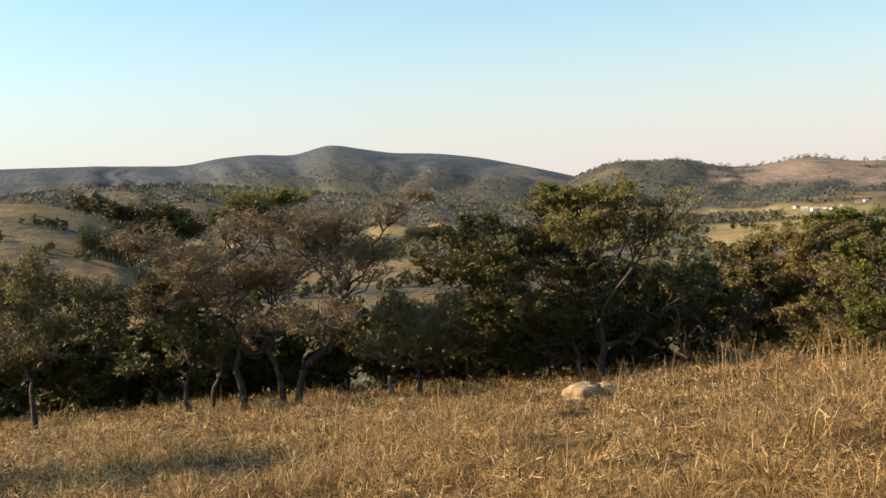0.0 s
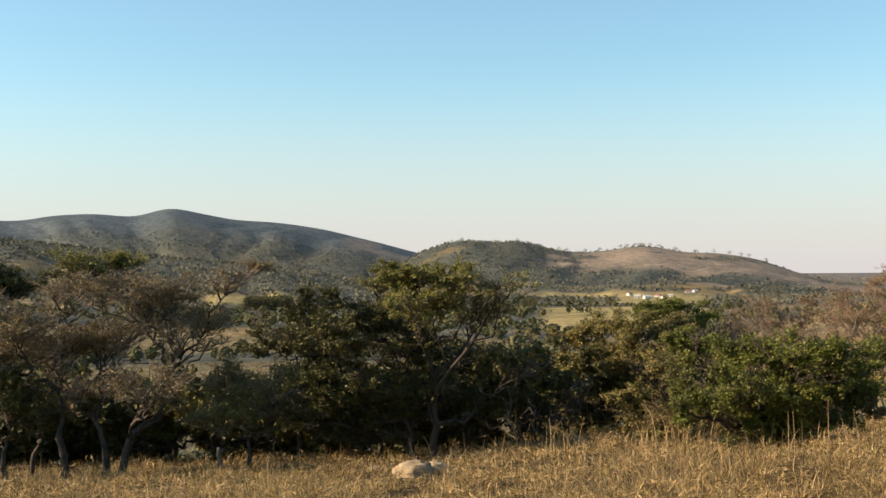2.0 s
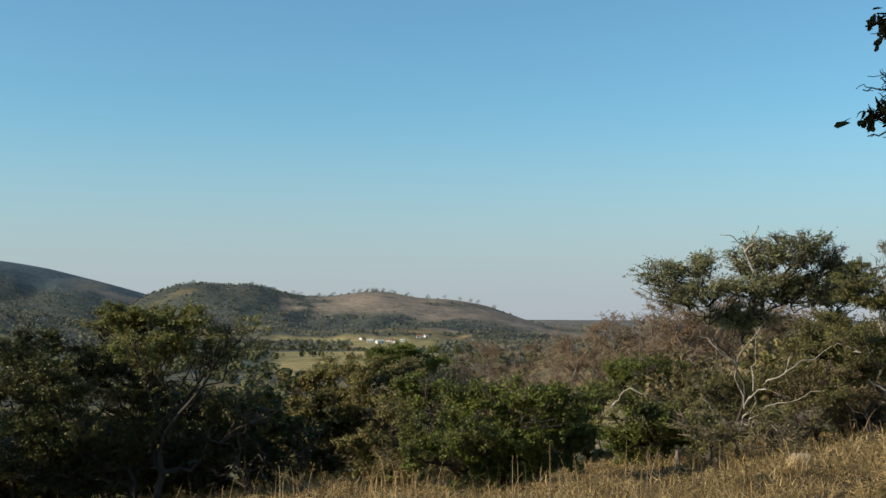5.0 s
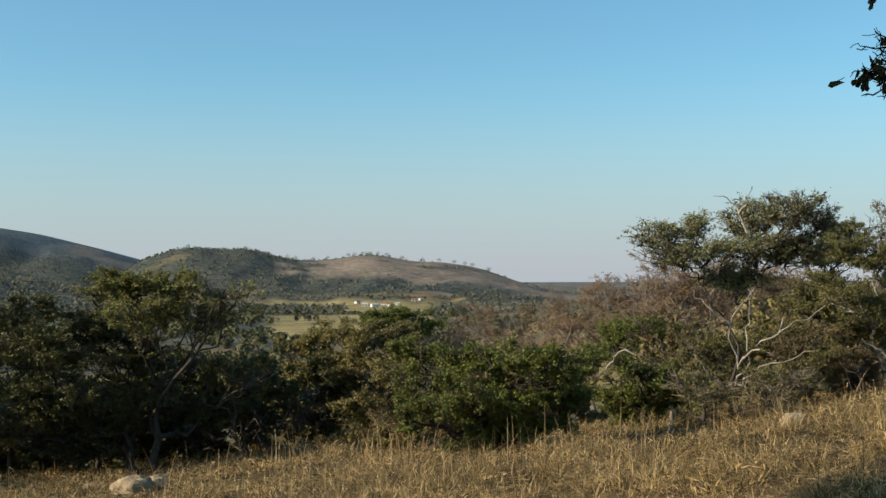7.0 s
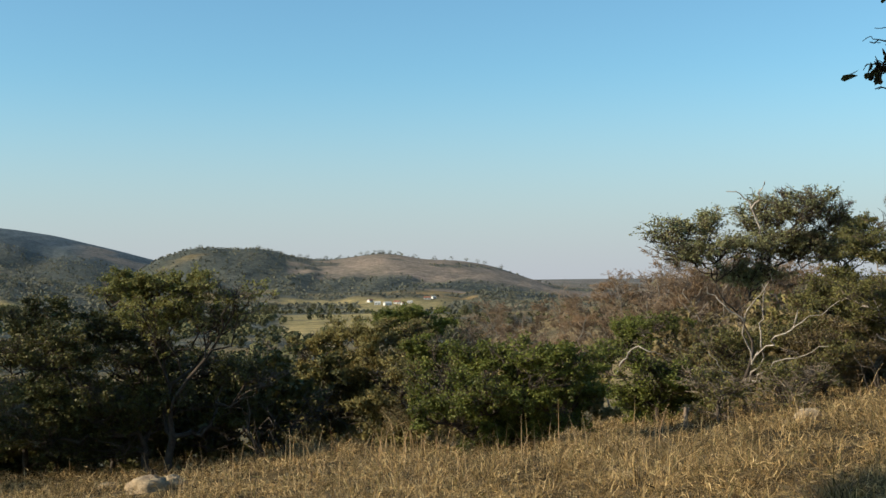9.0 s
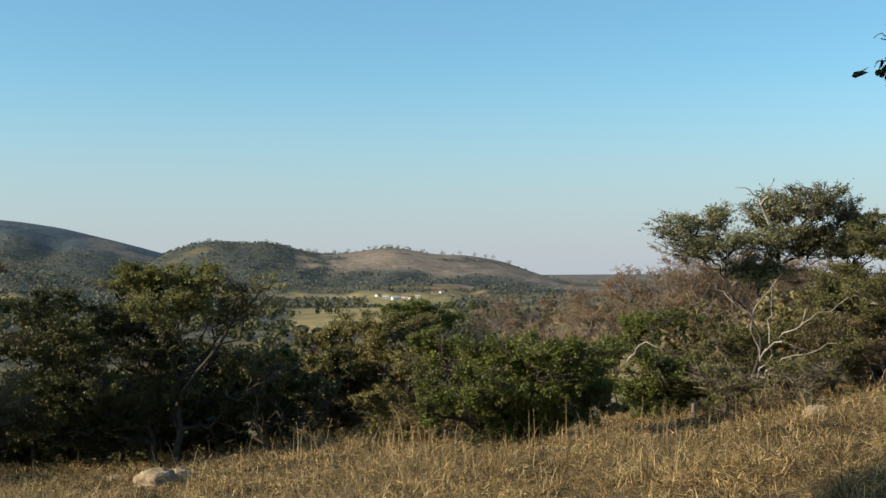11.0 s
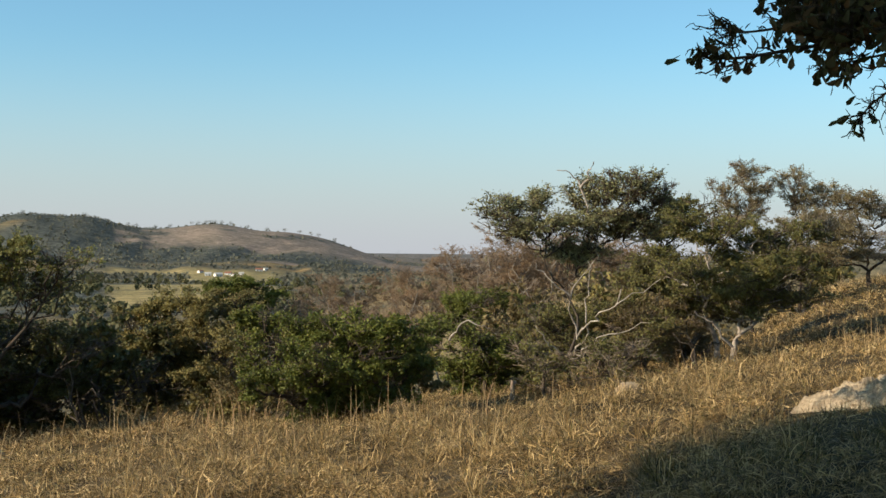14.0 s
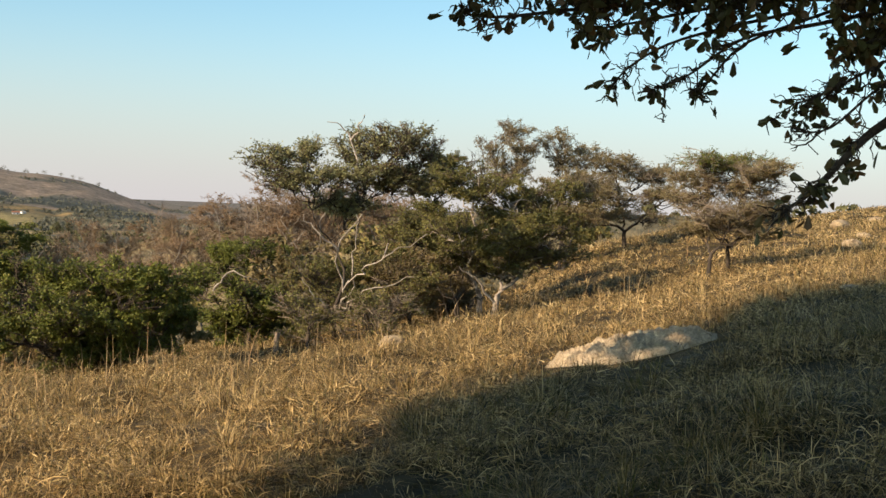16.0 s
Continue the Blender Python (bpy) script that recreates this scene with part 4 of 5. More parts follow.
def overhanging_tree():
    """The large tree beside the camera, whose twigs hang low and whose shade lies on the slope."""
    rng = np.random.default_rng(5)
    foot = np.array([5.2, -2.6, float(land(5.2, -2.6))])
    wood, twigs, foliage = Quads(), Quads(), Quads()
    fork = foot + np.array([-0.4, 0.8, 3.3])
    tube(wood, crooked(foot - np.array([0, 0, 0.2]), fork, 7, 0.2, rng), 0.3, 0.22, 12)
    # limb ends set by where the crown's shade has to land
    ends = [np.array(p) for p in ((-6.0, 6.4, 5.0), (-4.2, 8.2, 5.2), (-1.8, 9.3, 5.5), (0.8, 10.0, 5.7), (3.4, 10.3, 5.8), (6.0, 9.8, 5.7), (-5.5, 3.6, 4.9), (-2.4, 6.4, 5.0), (0.6, 7.8, 5.2), (3.6, 8.2, 5.2), (6.6, 7.8, 5.2),
                                    (-3.0, 3.0, 5.2), (1.0, 5.0, 5.2), (4.2, 5.4, 5.2), (7.4, 5.0, 5.0), (-1.0, 1.0, 5.4), (3.0, 2.2, 5.6), (7.0, 1.5, 5.2), (3.0, -3.0, 5.4))]
    pts = []
    for e in ends:
        limb = crooked(fork, e, 9, 0.3, rng, 0.1)
        tube(wood, limb, 0.11, 0.022, 8)
        for _ in range(14):
            s = limb[rng.integers(6, 10)]
            tp = s + rng.normal(0, 1, 3) * np.array([0.9, 0.9, 0.35]) + np.array([0, 0, 0.4])
            path = crooked(s, tp, 4, 0.4, rng)
            tube(twigs, path, 0.016, 0.006, 4)
            pts.append(path)
    def sweep(knots, n=5):
        """A smooth line through knots given as degrees, degrees up and metres."""
        p = np.array([sight(*k) for k in knots])
        p = np.concatenate([[2 * p[0] - p[1]], p, [2 * p[-1] - p[-2]]])
        t = np.linspace(0, 1, n, endpoint=False)[:, None]
        out = [p[i] + 0.5 * t * (p[i + 1] - p[i - 1] + t * (2 * p[i - 1] - 5 * p[i] + 4 * p[i + 1] - p[i + 2] + t * (3 * (p[i] - p[i + 1]) + p[i + 2] - p[i - 1]))) for i in range(1, len(p) - 2)]
        return np.concatenate(out + [p[-2:-1]])

    def bunch(c, count, size=0.056):
        if count:
            leaves(foliage, c + rng.normal(0, 0.012, (count, 3)), size, rng, 0.9, 0.5, True)

    def sprays(line, count, reach, leafy, start=0.15, thick=0.0048):
        """Side twigs that curl away along a line, some ending in a bunch of leaves."""
        for _ in range(count):
            f = start + (1 - start) * rng.uniform() ** 0.8
            k = min(int(f * (len(line) - 1)), len(line) - 2)
            way = unit(line[k + 1] - line[k])
            end = line[k] + unit(way * 0.75 + rng.normal(0, 0.55, 3) + np.array([0, 0, -0.05])) * reach * rng.uniform(0.3, 1.0)
            side = crooked(line[k], end, 6, 0.42, rng, rng.normal(0, 0.06))
            tube(twigs, side, thick * rng.uniform(0.6, 1), 0.0022, 4)
            if rng.uniform() < leafy:
                bunch(side[-1], int(rng.integers(4, 9) if leafy > 0.7 else rng.integers(2, 5)))
            for _ in range(5):
                j = int(rng.integers(1, 6))
                tip = side[j] + unit(way * 0.5 + rng.normal(0, 0.7, 3)) * reach * rng.uniform(0.15, 0.45)
                thin = crooked(side[j], tip, 4, 0.5, rng)
                tube(twigs, thin, 0.0026, 0.0015, 3)
                if rng.uniform() < leafy * 0.4:
                    bunch(thin[-1], int(rng.integers(2, 6) if leafy > 0.7 else rng.integers(1, 4)))

    # limbs that sweep out of the crown and their hanging ends
    lines = [([(59, 10.4, 5.0), (52, 9.9, 5.1), (45, 9.4, 5.1), (41, 8.9, 5.0), (39.8, 8.9, 5.0), (38.9, 9.0, 5.0)], 0.02, 22, 0.15, 0.5), ([(58, 9.4, 4.9), (54.5, 8.7, 4.9), (51.5, 8.1, 4.9), (49.2, 6.5, 4.85), (47.8, 5.9, 4.8)], 0.016, 18, 0.15, 0.2),
             ([(54, 9.3, 5.1), (49.1, 8.1, 5.0), (46.9, 6.9, 5.0), (46.0, 5.8, 5.0)], 0.012, 17, 0.14, 0.2), ([(55, 9.3, 5.0), (51.6, 8.0, 4.9), (50.2, 6.6, 4.9), (49.6, 5.7, 4.9)], 0.011, 11, 0.12, 0.3),
             ([(52, 9.8, 5.1), (47, 8.8, 5.1), (44.2, 8.3, 5.1)], 0.012, 16, 0.15, 0.45), ([(50, 11, 5.2), (44, 10.4, 5.2), (41.4, 10.1, 5.2), (40.3, 10.2, 5.2)], 0.014, 15, 0.17, 0.55), ([(52, 12.4, 5.2), (45, 12.5, 5.2), (41.6, 13.2, 5.2), (39.4, 13.5, 5.2)], 0.014, 20, 0.17, 0.6),
             ([(62, 9.0, 4.9), (58.5, 7.6, 4.9), (55.6, 6.0, 4.85), (54.0, 5.3, 4.8)], 0.014, 24, 0.15, 0.4), ([(62, 7.6, 4.9), (57.8, 6.4, 4.9), (55.4, 4.4, 4.85), (53.8, 4.2, 4.8)], 0.011, 16, 0.13, 0.2), ([(62, 10, 4.9), (58, 8.6, 4.9), (56.0, 7.6, 4.9)], 0.014, 24, 0.16, 0.8)]
    for knots, thick, count, reach, leafy in lines:
        line = sweep(knots) + rng.normal(0, 0.006, 3)
        tube(twigs, line, thick * 0.7, 0.0035, 6, 0.7)
        sprays(line, count, reach, leafy)
        bunch(line[-1], 5)
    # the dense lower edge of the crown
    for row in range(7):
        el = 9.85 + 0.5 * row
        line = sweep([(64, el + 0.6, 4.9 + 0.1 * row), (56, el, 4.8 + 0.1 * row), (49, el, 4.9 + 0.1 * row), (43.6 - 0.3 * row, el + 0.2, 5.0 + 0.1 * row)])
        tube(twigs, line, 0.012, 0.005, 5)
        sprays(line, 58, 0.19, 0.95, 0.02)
    # the drooping bough
    bough = sweep([(66, 8.5, 5.0), (61.5, 7.2, 5.0), (57.6, 4.6, 4.95), (56.4, 3.5, 4.9), (55.2, 2.1, 4.85), (54.4, 1.3, 4.8), (53.3, 0.5, 4.8)])
    tube(wood, np.concatenate([crooked(fork, bough[0], 6, 0.2, rng)[:-1], bough]), 0.032, 0.005, 7, 0.8)
    sprays(bough[9:], 34, 0.13, 0.45, 0.0)
    for path in pts:
        k = rng.poisson(16)
        p = path[rng.integers(1, 5, k)] + rng.normal(0, 0.15, (k, 3))
        leaves(foliage, p[(p[:, 2] - EYE.z > 0.33 * np.hypot(p[:, 0], p[:, 1])) | (p[:, 1] < -1)], 0.1, rng, 0.9, 0.58, True)
    # unseen crown body, kept above the camera's view and dense to deepen the shade
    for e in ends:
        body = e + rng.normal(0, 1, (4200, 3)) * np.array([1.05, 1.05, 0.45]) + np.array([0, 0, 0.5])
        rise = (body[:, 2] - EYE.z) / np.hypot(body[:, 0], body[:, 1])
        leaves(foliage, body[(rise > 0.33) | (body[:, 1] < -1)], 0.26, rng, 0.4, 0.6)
    top = new("overhanging_tree")
    top.location = foot
    tagged(top, "large dark tree with drooping leathery-leaved twigs over the slope", "tree")
    for q in (wood, twigs, foliage):
        q.v = [v - foot for v in q.v]
    part("trunk", wood.mesh("trunk", BARK, True), top)
    part("branchwork", twigs.mesh("branchwork", BARK), top)
    part("crown", foliage.mesh("crown", LEAF_NEAR), top)


overhanging_tree()


# ---------------------------------------------------------------- rocks and the sand heap
def lump(kind, label, category, az, r, size, mat, seed, turn=0.0, rough=0.22, sink=0.25, cuts=4, group=""):
    bm = bmesh.new()
    bmesh.ops.create_icosphere(bm, subdivisions=cuts, radius=1.0)
    off = Vector((seed * 3.7, seed * 1.3, 0.5))
    for v in bm.verts:
        n = noise.fractal(v.co * 1.1 + off, 1.0, 2.0, 4) * rough + noise.fractal(v.co * 5 + off, 1.0, 2.0, 4) * rough * 0.5
        v.co *= 1 + n
        v.co = Vector((v.co.x * size[0], v.co.y * size[1], v.co.z * size[2]))
    ob = bm_part(kind, bm, mat, None, "", True)
    tagged(ob, label, category, group)
    p = spot(az, r, size[2] * (1 - 2 * sink))
    ob.matrix_world = pose(p.x, p.y, p.z, 0, 0, turn)
    return ob


lump("boulder", "weathered pale boulder half sunk in dry grass", "rock", 6.1, 22.8, (0.38, 0.34, 0.27), STONE, 1, 20, rough=0.3, sink=0.46)
lump("rock", "grey rock beside a pale boulder in grass", "rock", 7.2, 23.1, (0.3, 0.2, 0.17), STONE, 2, 50, sink=0.3)
lump("rock", "small pale rock showing through dry grass", "rock", 4.5, 25.5, (0.26, 0.18, 0.1), STONE, 3, sink=0.4)
lump("rock", "small white rock lying in dry grass", "rock", 35.85, 23.0, (0.26, 0.2, 0.2), STONE, 4, sink=0.34)


def earth_heap(az, r, half, deep, high, turn):
    """A low heap of dug earth: a drawn-out hump with clods, running out thinly at its rim."""
    rings, around = 34, 110
    rho = np.linspace(0.0, 1.0, rings)[:, None]
    th = np.linspace(0, 2 * np.pi, around, endpoint=False)[None]
    rim = 0.85 + 0.3 * fbm(2 * np.cos(th) + 5, 2 * np.sin(th) + 5, 3, 71)
    u, v = half * rho * rim * np.cos(th), deep * rho * rim * np.sin(th)
    p, t = spot(az, r), radians(turn)
    x, y = p.x + u * math.cos(t) - v * math.sin(t), p.y + u * math.sin(t) + v * math.cos(t)
    hump = (1 - rho ** 2) ** 1.1 * (0.55 + 0.9 * fbm(u / 0.55 + 3, v / 0.4 + 7, 2, 72))
    clods = 0.55 * np.abs(2 * fbm(u / 0.16, v / 0.16, 3, 73) - 1) + 0.45 * fbm(u / 0.05, v / 0.05, 2, 74)
    z = land(x, y) + high * hump + 0.2 * clods * (1 - rho ** 6) - 0.1 * rho ** 8
    a, b = np.meshgrid(np.arange(rings - 1), np.arange(around), indexing="ij")
    b2 = (b + 1) % around
    q = Quads()
    q.add(np.stack([x - p.x, y - p.y, z - p.z], -1), np.stack([a * around + b, (a + 1) * around + b, (a + 1) * around + b2, a * around + b2], -1))
    ob = new("earth_mound", q.mesh("earth_mound", SAND))
    ob.location = p
    tagged(ob, "long low mound of pale lumpy dug earth", "mound")


earth_heap(47.0, 16.4, 1.15, 0.75, 0.19, -46)
for k, (az, r, s) in enumerate([(55.7, 56, 0.5), (56.25, 36, 0.36), (56.7, 42, 0.24), (54.84, 32, 0.13), (55.8, 29, 0.15), (56.35, 19.5, 0.2), (57.2, 62, 0.4)]):
    lump("rock", "pale rock on the grassy rise", "rock", az, r, (s, s * 0.7, s * 0.45), STONE, 10 + k, k * 40, group="rocks on the rise")


# ---------------------------------------------------------------- grass
def blades(q, x, y, h, w, rng, lean=0.6, levels=(0.0, 0.5, 1.0), phi=None):
    n = len(x)
    z = land(x, y) - 0.02
    lift = rng.uniform(0.25, 0.8, n)
    phi = rng.uniform(0, 2 * np.pi, n) if phi is None else phi
    ln = np.abs(rng.normal(lean, lean * 0.45, n))
    face = phi + np.pi / 2 + rng.normal(0, 0.7, n)
    out = np.stack([np.cos(phi), np.sin(phi), np.zeros(n)], 1)
    side = np.stack([np.cos(face), np.sin(face), np.zeros(n)], 1)
    root = np.stack([x, y, z], 1)
    rows = []
    for t in levels:
        p = root + out * (h * ln * t ** 2)[:, None] + np.array([0, 0, 1.0]) * (h * (t - lift * np.minimum(ln, 1.3) * t * t))[:, None]
        half = side * (w * max(1 - t, 0.08) ** 0.6 * 0.5)[:, None]
        rows += [p - half, p + half]
    v = np.stack(rows, 1)
    k = np.arange(n)[:, None, None] * len(rows)
    f = np.array([[2 * i, 2 * i + 1, 2 * i + 3, 2 * i + 2] for i in range(len(levels) - 1)])[None]
    q.add(v, k + f)


def curls(q, x, y, h, w, rng):
    """Short dry leaves at every height of the sward, arching away from their stems."""
    n = len(x)
    z = land(x, y) + h * rng.uniform(0.05, 0.8, n)
    phi, el = rng.uniform(0, 2 * np.pi, n), np.radians(rng.normal(38, 30, n))
    ln = rng.uniform(0.08, 0.24, n)
    out = np.stack([np.cos(phi), np.sin(phi), np.zeros(n)], 1)
    tilt = rng.normal(0, 0.8, n)
    side = np.stack([-np.sin(phi) * np.cos(tilt), np.cos(phi) * np.cos(tilt), np.sin(tilt)], 1)
    root = np.stack([x, y, z], 1)
    if q.k == 3:
        half = side * (w * 0.55)[:, None]
        tip = root + out * (ln * np.cos(el))[:, None] + np.array([0, 0, 1.0]) * (ln * (np.sin(el) - 0.25))[:, None]
        q.add(np.stack([root - half, root + half, tip], 1), np.arange(n * 3).reshape(n, 3))
        return
    rows = []
    for t, wide in ((0.0, 0.6), (0.5, 1.0), (1.0, 0.1)):
        p = root + out * (ln * t * np.cos(el))[:, None] + np.array([0, 0, 1.0]) * (ln * (t * np.sin(el) - 0.4 * t * t))[:, None]
        half = side * (w * wide * 0.5)[:, None]
        rows += [p - half, p + half]
    f = np.array([[0, 1, 3, 2], [2, 3, 5, 4]])[None]
    q.add(np.stack(rows, 1), np.arange(n)[:, None, None] * 6 + f)


def sector(rng, a0, a1, r0, r1, density):
    n = int(radians(a1 - a0) * (r1 * r1 - r0 * r0) / 2 * density)
    a = np.radians(rng.uniform(a0, a1, n))
    r = np.sqrt(rng.uniform(r0 * r0, r1 * r1, n))
    return r * np.sin(a), r * np.cos(a)


def clear(x, y):
    """False on the boulder and the heap."""
    ok = np.ones(len(x), bool)
    for az, r, a, b, turn in ((6.3, 22.8, 0.45, 0.4, 0), (47.1, 16.3, 1.15, 0.5, -46), (35.85, 23.0, 0.36, 0.3, -36), (56.25, 36, 0.5, 0.5, -56), (55.7, 56, 0.6, 0.6, -56), (56.7, 42, 0.5, 0.5, -56)):
        p, t = spot(az, r), radians(turn)
        dx, dy = x - p.x, y - p.y
        u, v = dx * math.cos(t) + dy * math.sin(t), -dx * math.sin(t) + dy * math.cos(t)
        ok &= (u / a) ** 2 + (v / b) ** 2 > 1
        # grass on the camera's side is thinned so the rocks show from there
        ok &= ~((np.hypot(x, y) < r) & (np.hypot(x, y) > r - 2.2) & (np.hypot(dx, dy) < 2.6) & (np.abs(u) < a) & (hash01(x * 7, y * 7, 3) < 0.9))
    return ok


def tussocks(rng, a0, a1, r0, r1, density, count, width, mat, label):
    """Bunches of blades that spring from one root and arch outwards over each other."""
    x, y = sector(rng, a0, a1, r0, r1, density)
    ok = (rng.uniform(0, 1, len(x)) < 0.1 + 0.9 * step(0.36, 0.6, fbm(x / 1.7, y / 1.7, 3, 24))) & clear(x, y)
    x, y = x[ok], y[ok]
    tall = rng.uniform(0.12, 0.42, len(x)) * (0.4 + 1.1 * step(0.3, 0.7, fbm(x / 1.7, y / 1.7, 3, 24)))
    k = np.repeat(np.arange(len(x)), rng.poisson(count, len(x)))
    phi = rng.uniform(0, 2 * np.pi, len(k))
    off = np.abs(rng.normal(0, 0.09, len(k)))
    q = Quads()
    blades(q, x[k] + off * np.cos(phi), y[k] + off * np.sin(phi), tall[k] * rng.uniform(0.45, 1.25, len(k)), width * rng.uniform(0.5, 1.3, len(k)), rng, 1.25,
           (0.0, 0.5, 1.0), phi + rng.normal(0, 0.55, len(k)))
    tagged(new("grass_tussocks", q.mesh("grass_tussocks", mat)), label, "grass", kind="stuff")


def meadow():
    rng = np.random.default_rng(9)
    for a0, a1, r0, r1, dens, width, leafy in ((-23, 62, 5.5, 10, 420, 0.0058, 1300), (-23, 62, 10, 15, 300, 0.008, 950), (-23, 62, 15, 22, 180, 0.009, 620), (-23, 62, 22, 34, 100, 0.012, 340),
                                               (40, 62, 34, 60, 100, 0.018, 150), (46, 62, 60, 105, 40, 0.04, 40)):
        for form, density in (("blade", dens), ("leaf", leafy)):
            x, y = sector(rng, a0, a1, r0, r1, density)
            clump = 0.75 * vnoise(x / 0.62, y / 0.62, 21) + 0.25 * vnoise(x / 0.21, y / 0.21, 22)
            big = fbm(x / 2.6, y / 2.6, 3, 23)
            ok = (rng.uniform(0, 1, len(x)) < step(0.36, 0.64, clump) * 0.93 + 0.07) & clear(x, y)
            x, y, clump, big = x[ok], y[ok], clump[ok], big[ok]
            h = (0.05 + 0.34 * step(0.4, 0.85, clump) * (0.35 + 0.65 * step(0.3, 0.65, big)) + 0.06 * clump) * rng.uniform(0.5, 1.3, len(x)) * (0.75 if r0 > 30 else 1.0)
            q = Quads(3 if form == "leaf" and r0 > 9 else 4)
            if form == "blade":
                blades(q, x, y, h, width * rng.uniform(0.4, 1.3, len(x)), rng, 1.9)
            else:
                curls(q, x, y, h, width * 1.15 * rng.uniform(0.6, 1.5, len(x)), rng)
            tagged(new("dry_grass", q.mesh("dry_grass", GRASS)), "tangled knee-high straw-coloured dry grass", "grass", kind="stuff")
    for a0, a1, r0, r1, density, count, width in ((-23, 62, 5.5, 10, 9, 62, 0.0068), (-23, 62, 10, 15, 9, 46, 0.0092), (-23, 62, 15, 22, 8, 30, 0.0108), (-23, 62, 22, 34, 5, 22, 0.013), (44, 62, 34, 60, 3, 14, 0.02)):
        tussocks(rng, a0, a1, r0, r1, density, count, width, GRASS, "arching tussocks of straw-coloured dry grass")
    # greener tussocks, mostly under the big tree, coloured dark to deepen its shade
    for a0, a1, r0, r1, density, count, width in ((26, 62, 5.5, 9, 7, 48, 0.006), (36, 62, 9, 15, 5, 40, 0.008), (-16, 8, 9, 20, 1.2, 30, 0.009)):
        tussocks(rng, a0, a1, r0, r1, density, count, width, GRASS_GREEN, "olive green grass tussocks, toned darker as in shade, among dry straw")
    q = Quads()
    for a0, a1, r0, r1, dens in ((7, 30, 18, 26, 2.6), (-22, 8, 16, 30, 0.4), (28, 48, 22, 34, 1.0), (44, 58, 24, 60, 0.3)):
        x, y = sector(rng, a0, a1, r0, r1, dens)
        blades(q, x, y, rng.uniform(0.45, 0.95, len(x)), np.full(len(x), 0.012), rng, 0.25, (0.0, 0.35, 0.7, 0.9, 1.0))
    tagged(new("grass_stalks", q.mesh("grass_stalks", STALK)), "scattered tall dry grass stalks", "grass", kind="stuff")


meadow()


# ---------------------------------------------------------------- far woods and single trees
def clumps(q, p, size, rng, cards):
    """A crown of many small leaf masses for every place p; size is the height."""
    n = len(p)
    off = unit(rng.normal(0, 1, (n, cards, 3)) + np.array([0, 0, 0.35]))
    c = p[:, None] + np.array([0, 0, 0.5]) * size[:, None, None] + off * (rng.uniform(0.6, 1, (n, cards, 1)) * size[:, None, None]) * np.array([0.5, 0.5, 0.45])
    nor = unit(off + rng.normal(0, 0.35, off.shape)).reshape(-1, 3)
    a = unit(np.cross(nor, rng.normal(0, 1, nor.shape)))
    b = np.cross(nor, a)
    w = (np.repeat(size, cards) * 0.85 / cards ** 0.42)[:, None] * rng.uniform(0.6, 1.3, (len(nor), 1))
    c = c.reshape(-1, 3)
    w = w * 1.15
    q.add(np.stack([c - a * w, c + a * w * 0.8 - b * w * 0.7, c + b * w], 1), np.arange(len(c) * 3).reshape(-1, 3))


def far_woods():
    rng = np.random.default_rng(31)
    for r0, r1, count, cards, hgt in ((150, 420, 400, 80, 4.5), (420, 1000, 1100, 50, 6.5), (1000, 1400, 1700, 24, 6), (1400, 2300, 13000, 8, 4.5), (2300, 3500, 9000, 6, 4.2)):
        n = count * 3
        a = np.radians(rng.uniform(-24, 60, n))
        r = rng.uniform(r0, r1, n)
        x, y = r * np.sin(a), r * np.cos(a)
        _, w = cover(x, y)
        ok = rng.uniform(0, 1, n) < np.clip(w, 0.04, 1) ** 2.2
        x, y = x[ok][:count], y[ok][:count]
        q = Quads(3)
        clumps(q, np.stack([x, y, land(x, y) - 0.4], 1), hgt * rng.uniform(0.55, 1.3, len(x)), rng, cards)
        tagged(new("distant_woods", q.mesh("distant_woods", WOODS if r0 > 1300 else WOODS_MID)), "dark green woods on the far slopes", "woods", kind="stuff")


far_woods()


# ---------------------------------------------------------------- farms, skyline trees, plantation
WALL_WHITE = solid_material("limewash", (0.62, 0.6, 0.55), (0.82, 0.8, 0.76), 0.3, 0.8, 0.1, 0.02)
TILE_RED = solid_material("roof_tile", (0.24, 0.1, 0.06), (0.36, 0.17, 0.1), 0.5, 0.8, 0.3, 0.05)
TILE_PALE = solid_material("sheet_roof", (0.42, 0.4, 0.37), (0.6, 0.57, 0.52), 0.3, 0.9, 0.1, 0.02)
DARK_GLASS = solid_material("dark_window", (0.02, 0.022, 0.025), (0.05, 0.052, 0.055), 1.0, 0.25, 0.0, 0.01)


def box(bm, x0, y0, z0, x1, y1, z1):
    m = Matrix.LocRotScale(((x0 + x1) / 2, (y0 + y1) / 2, (z0 + z1) / 2), None, (x1 - x0, y1 - y0, z1 - z0))
    bmesh.ops.create_cube(bm, size=1.0, matrix=m)


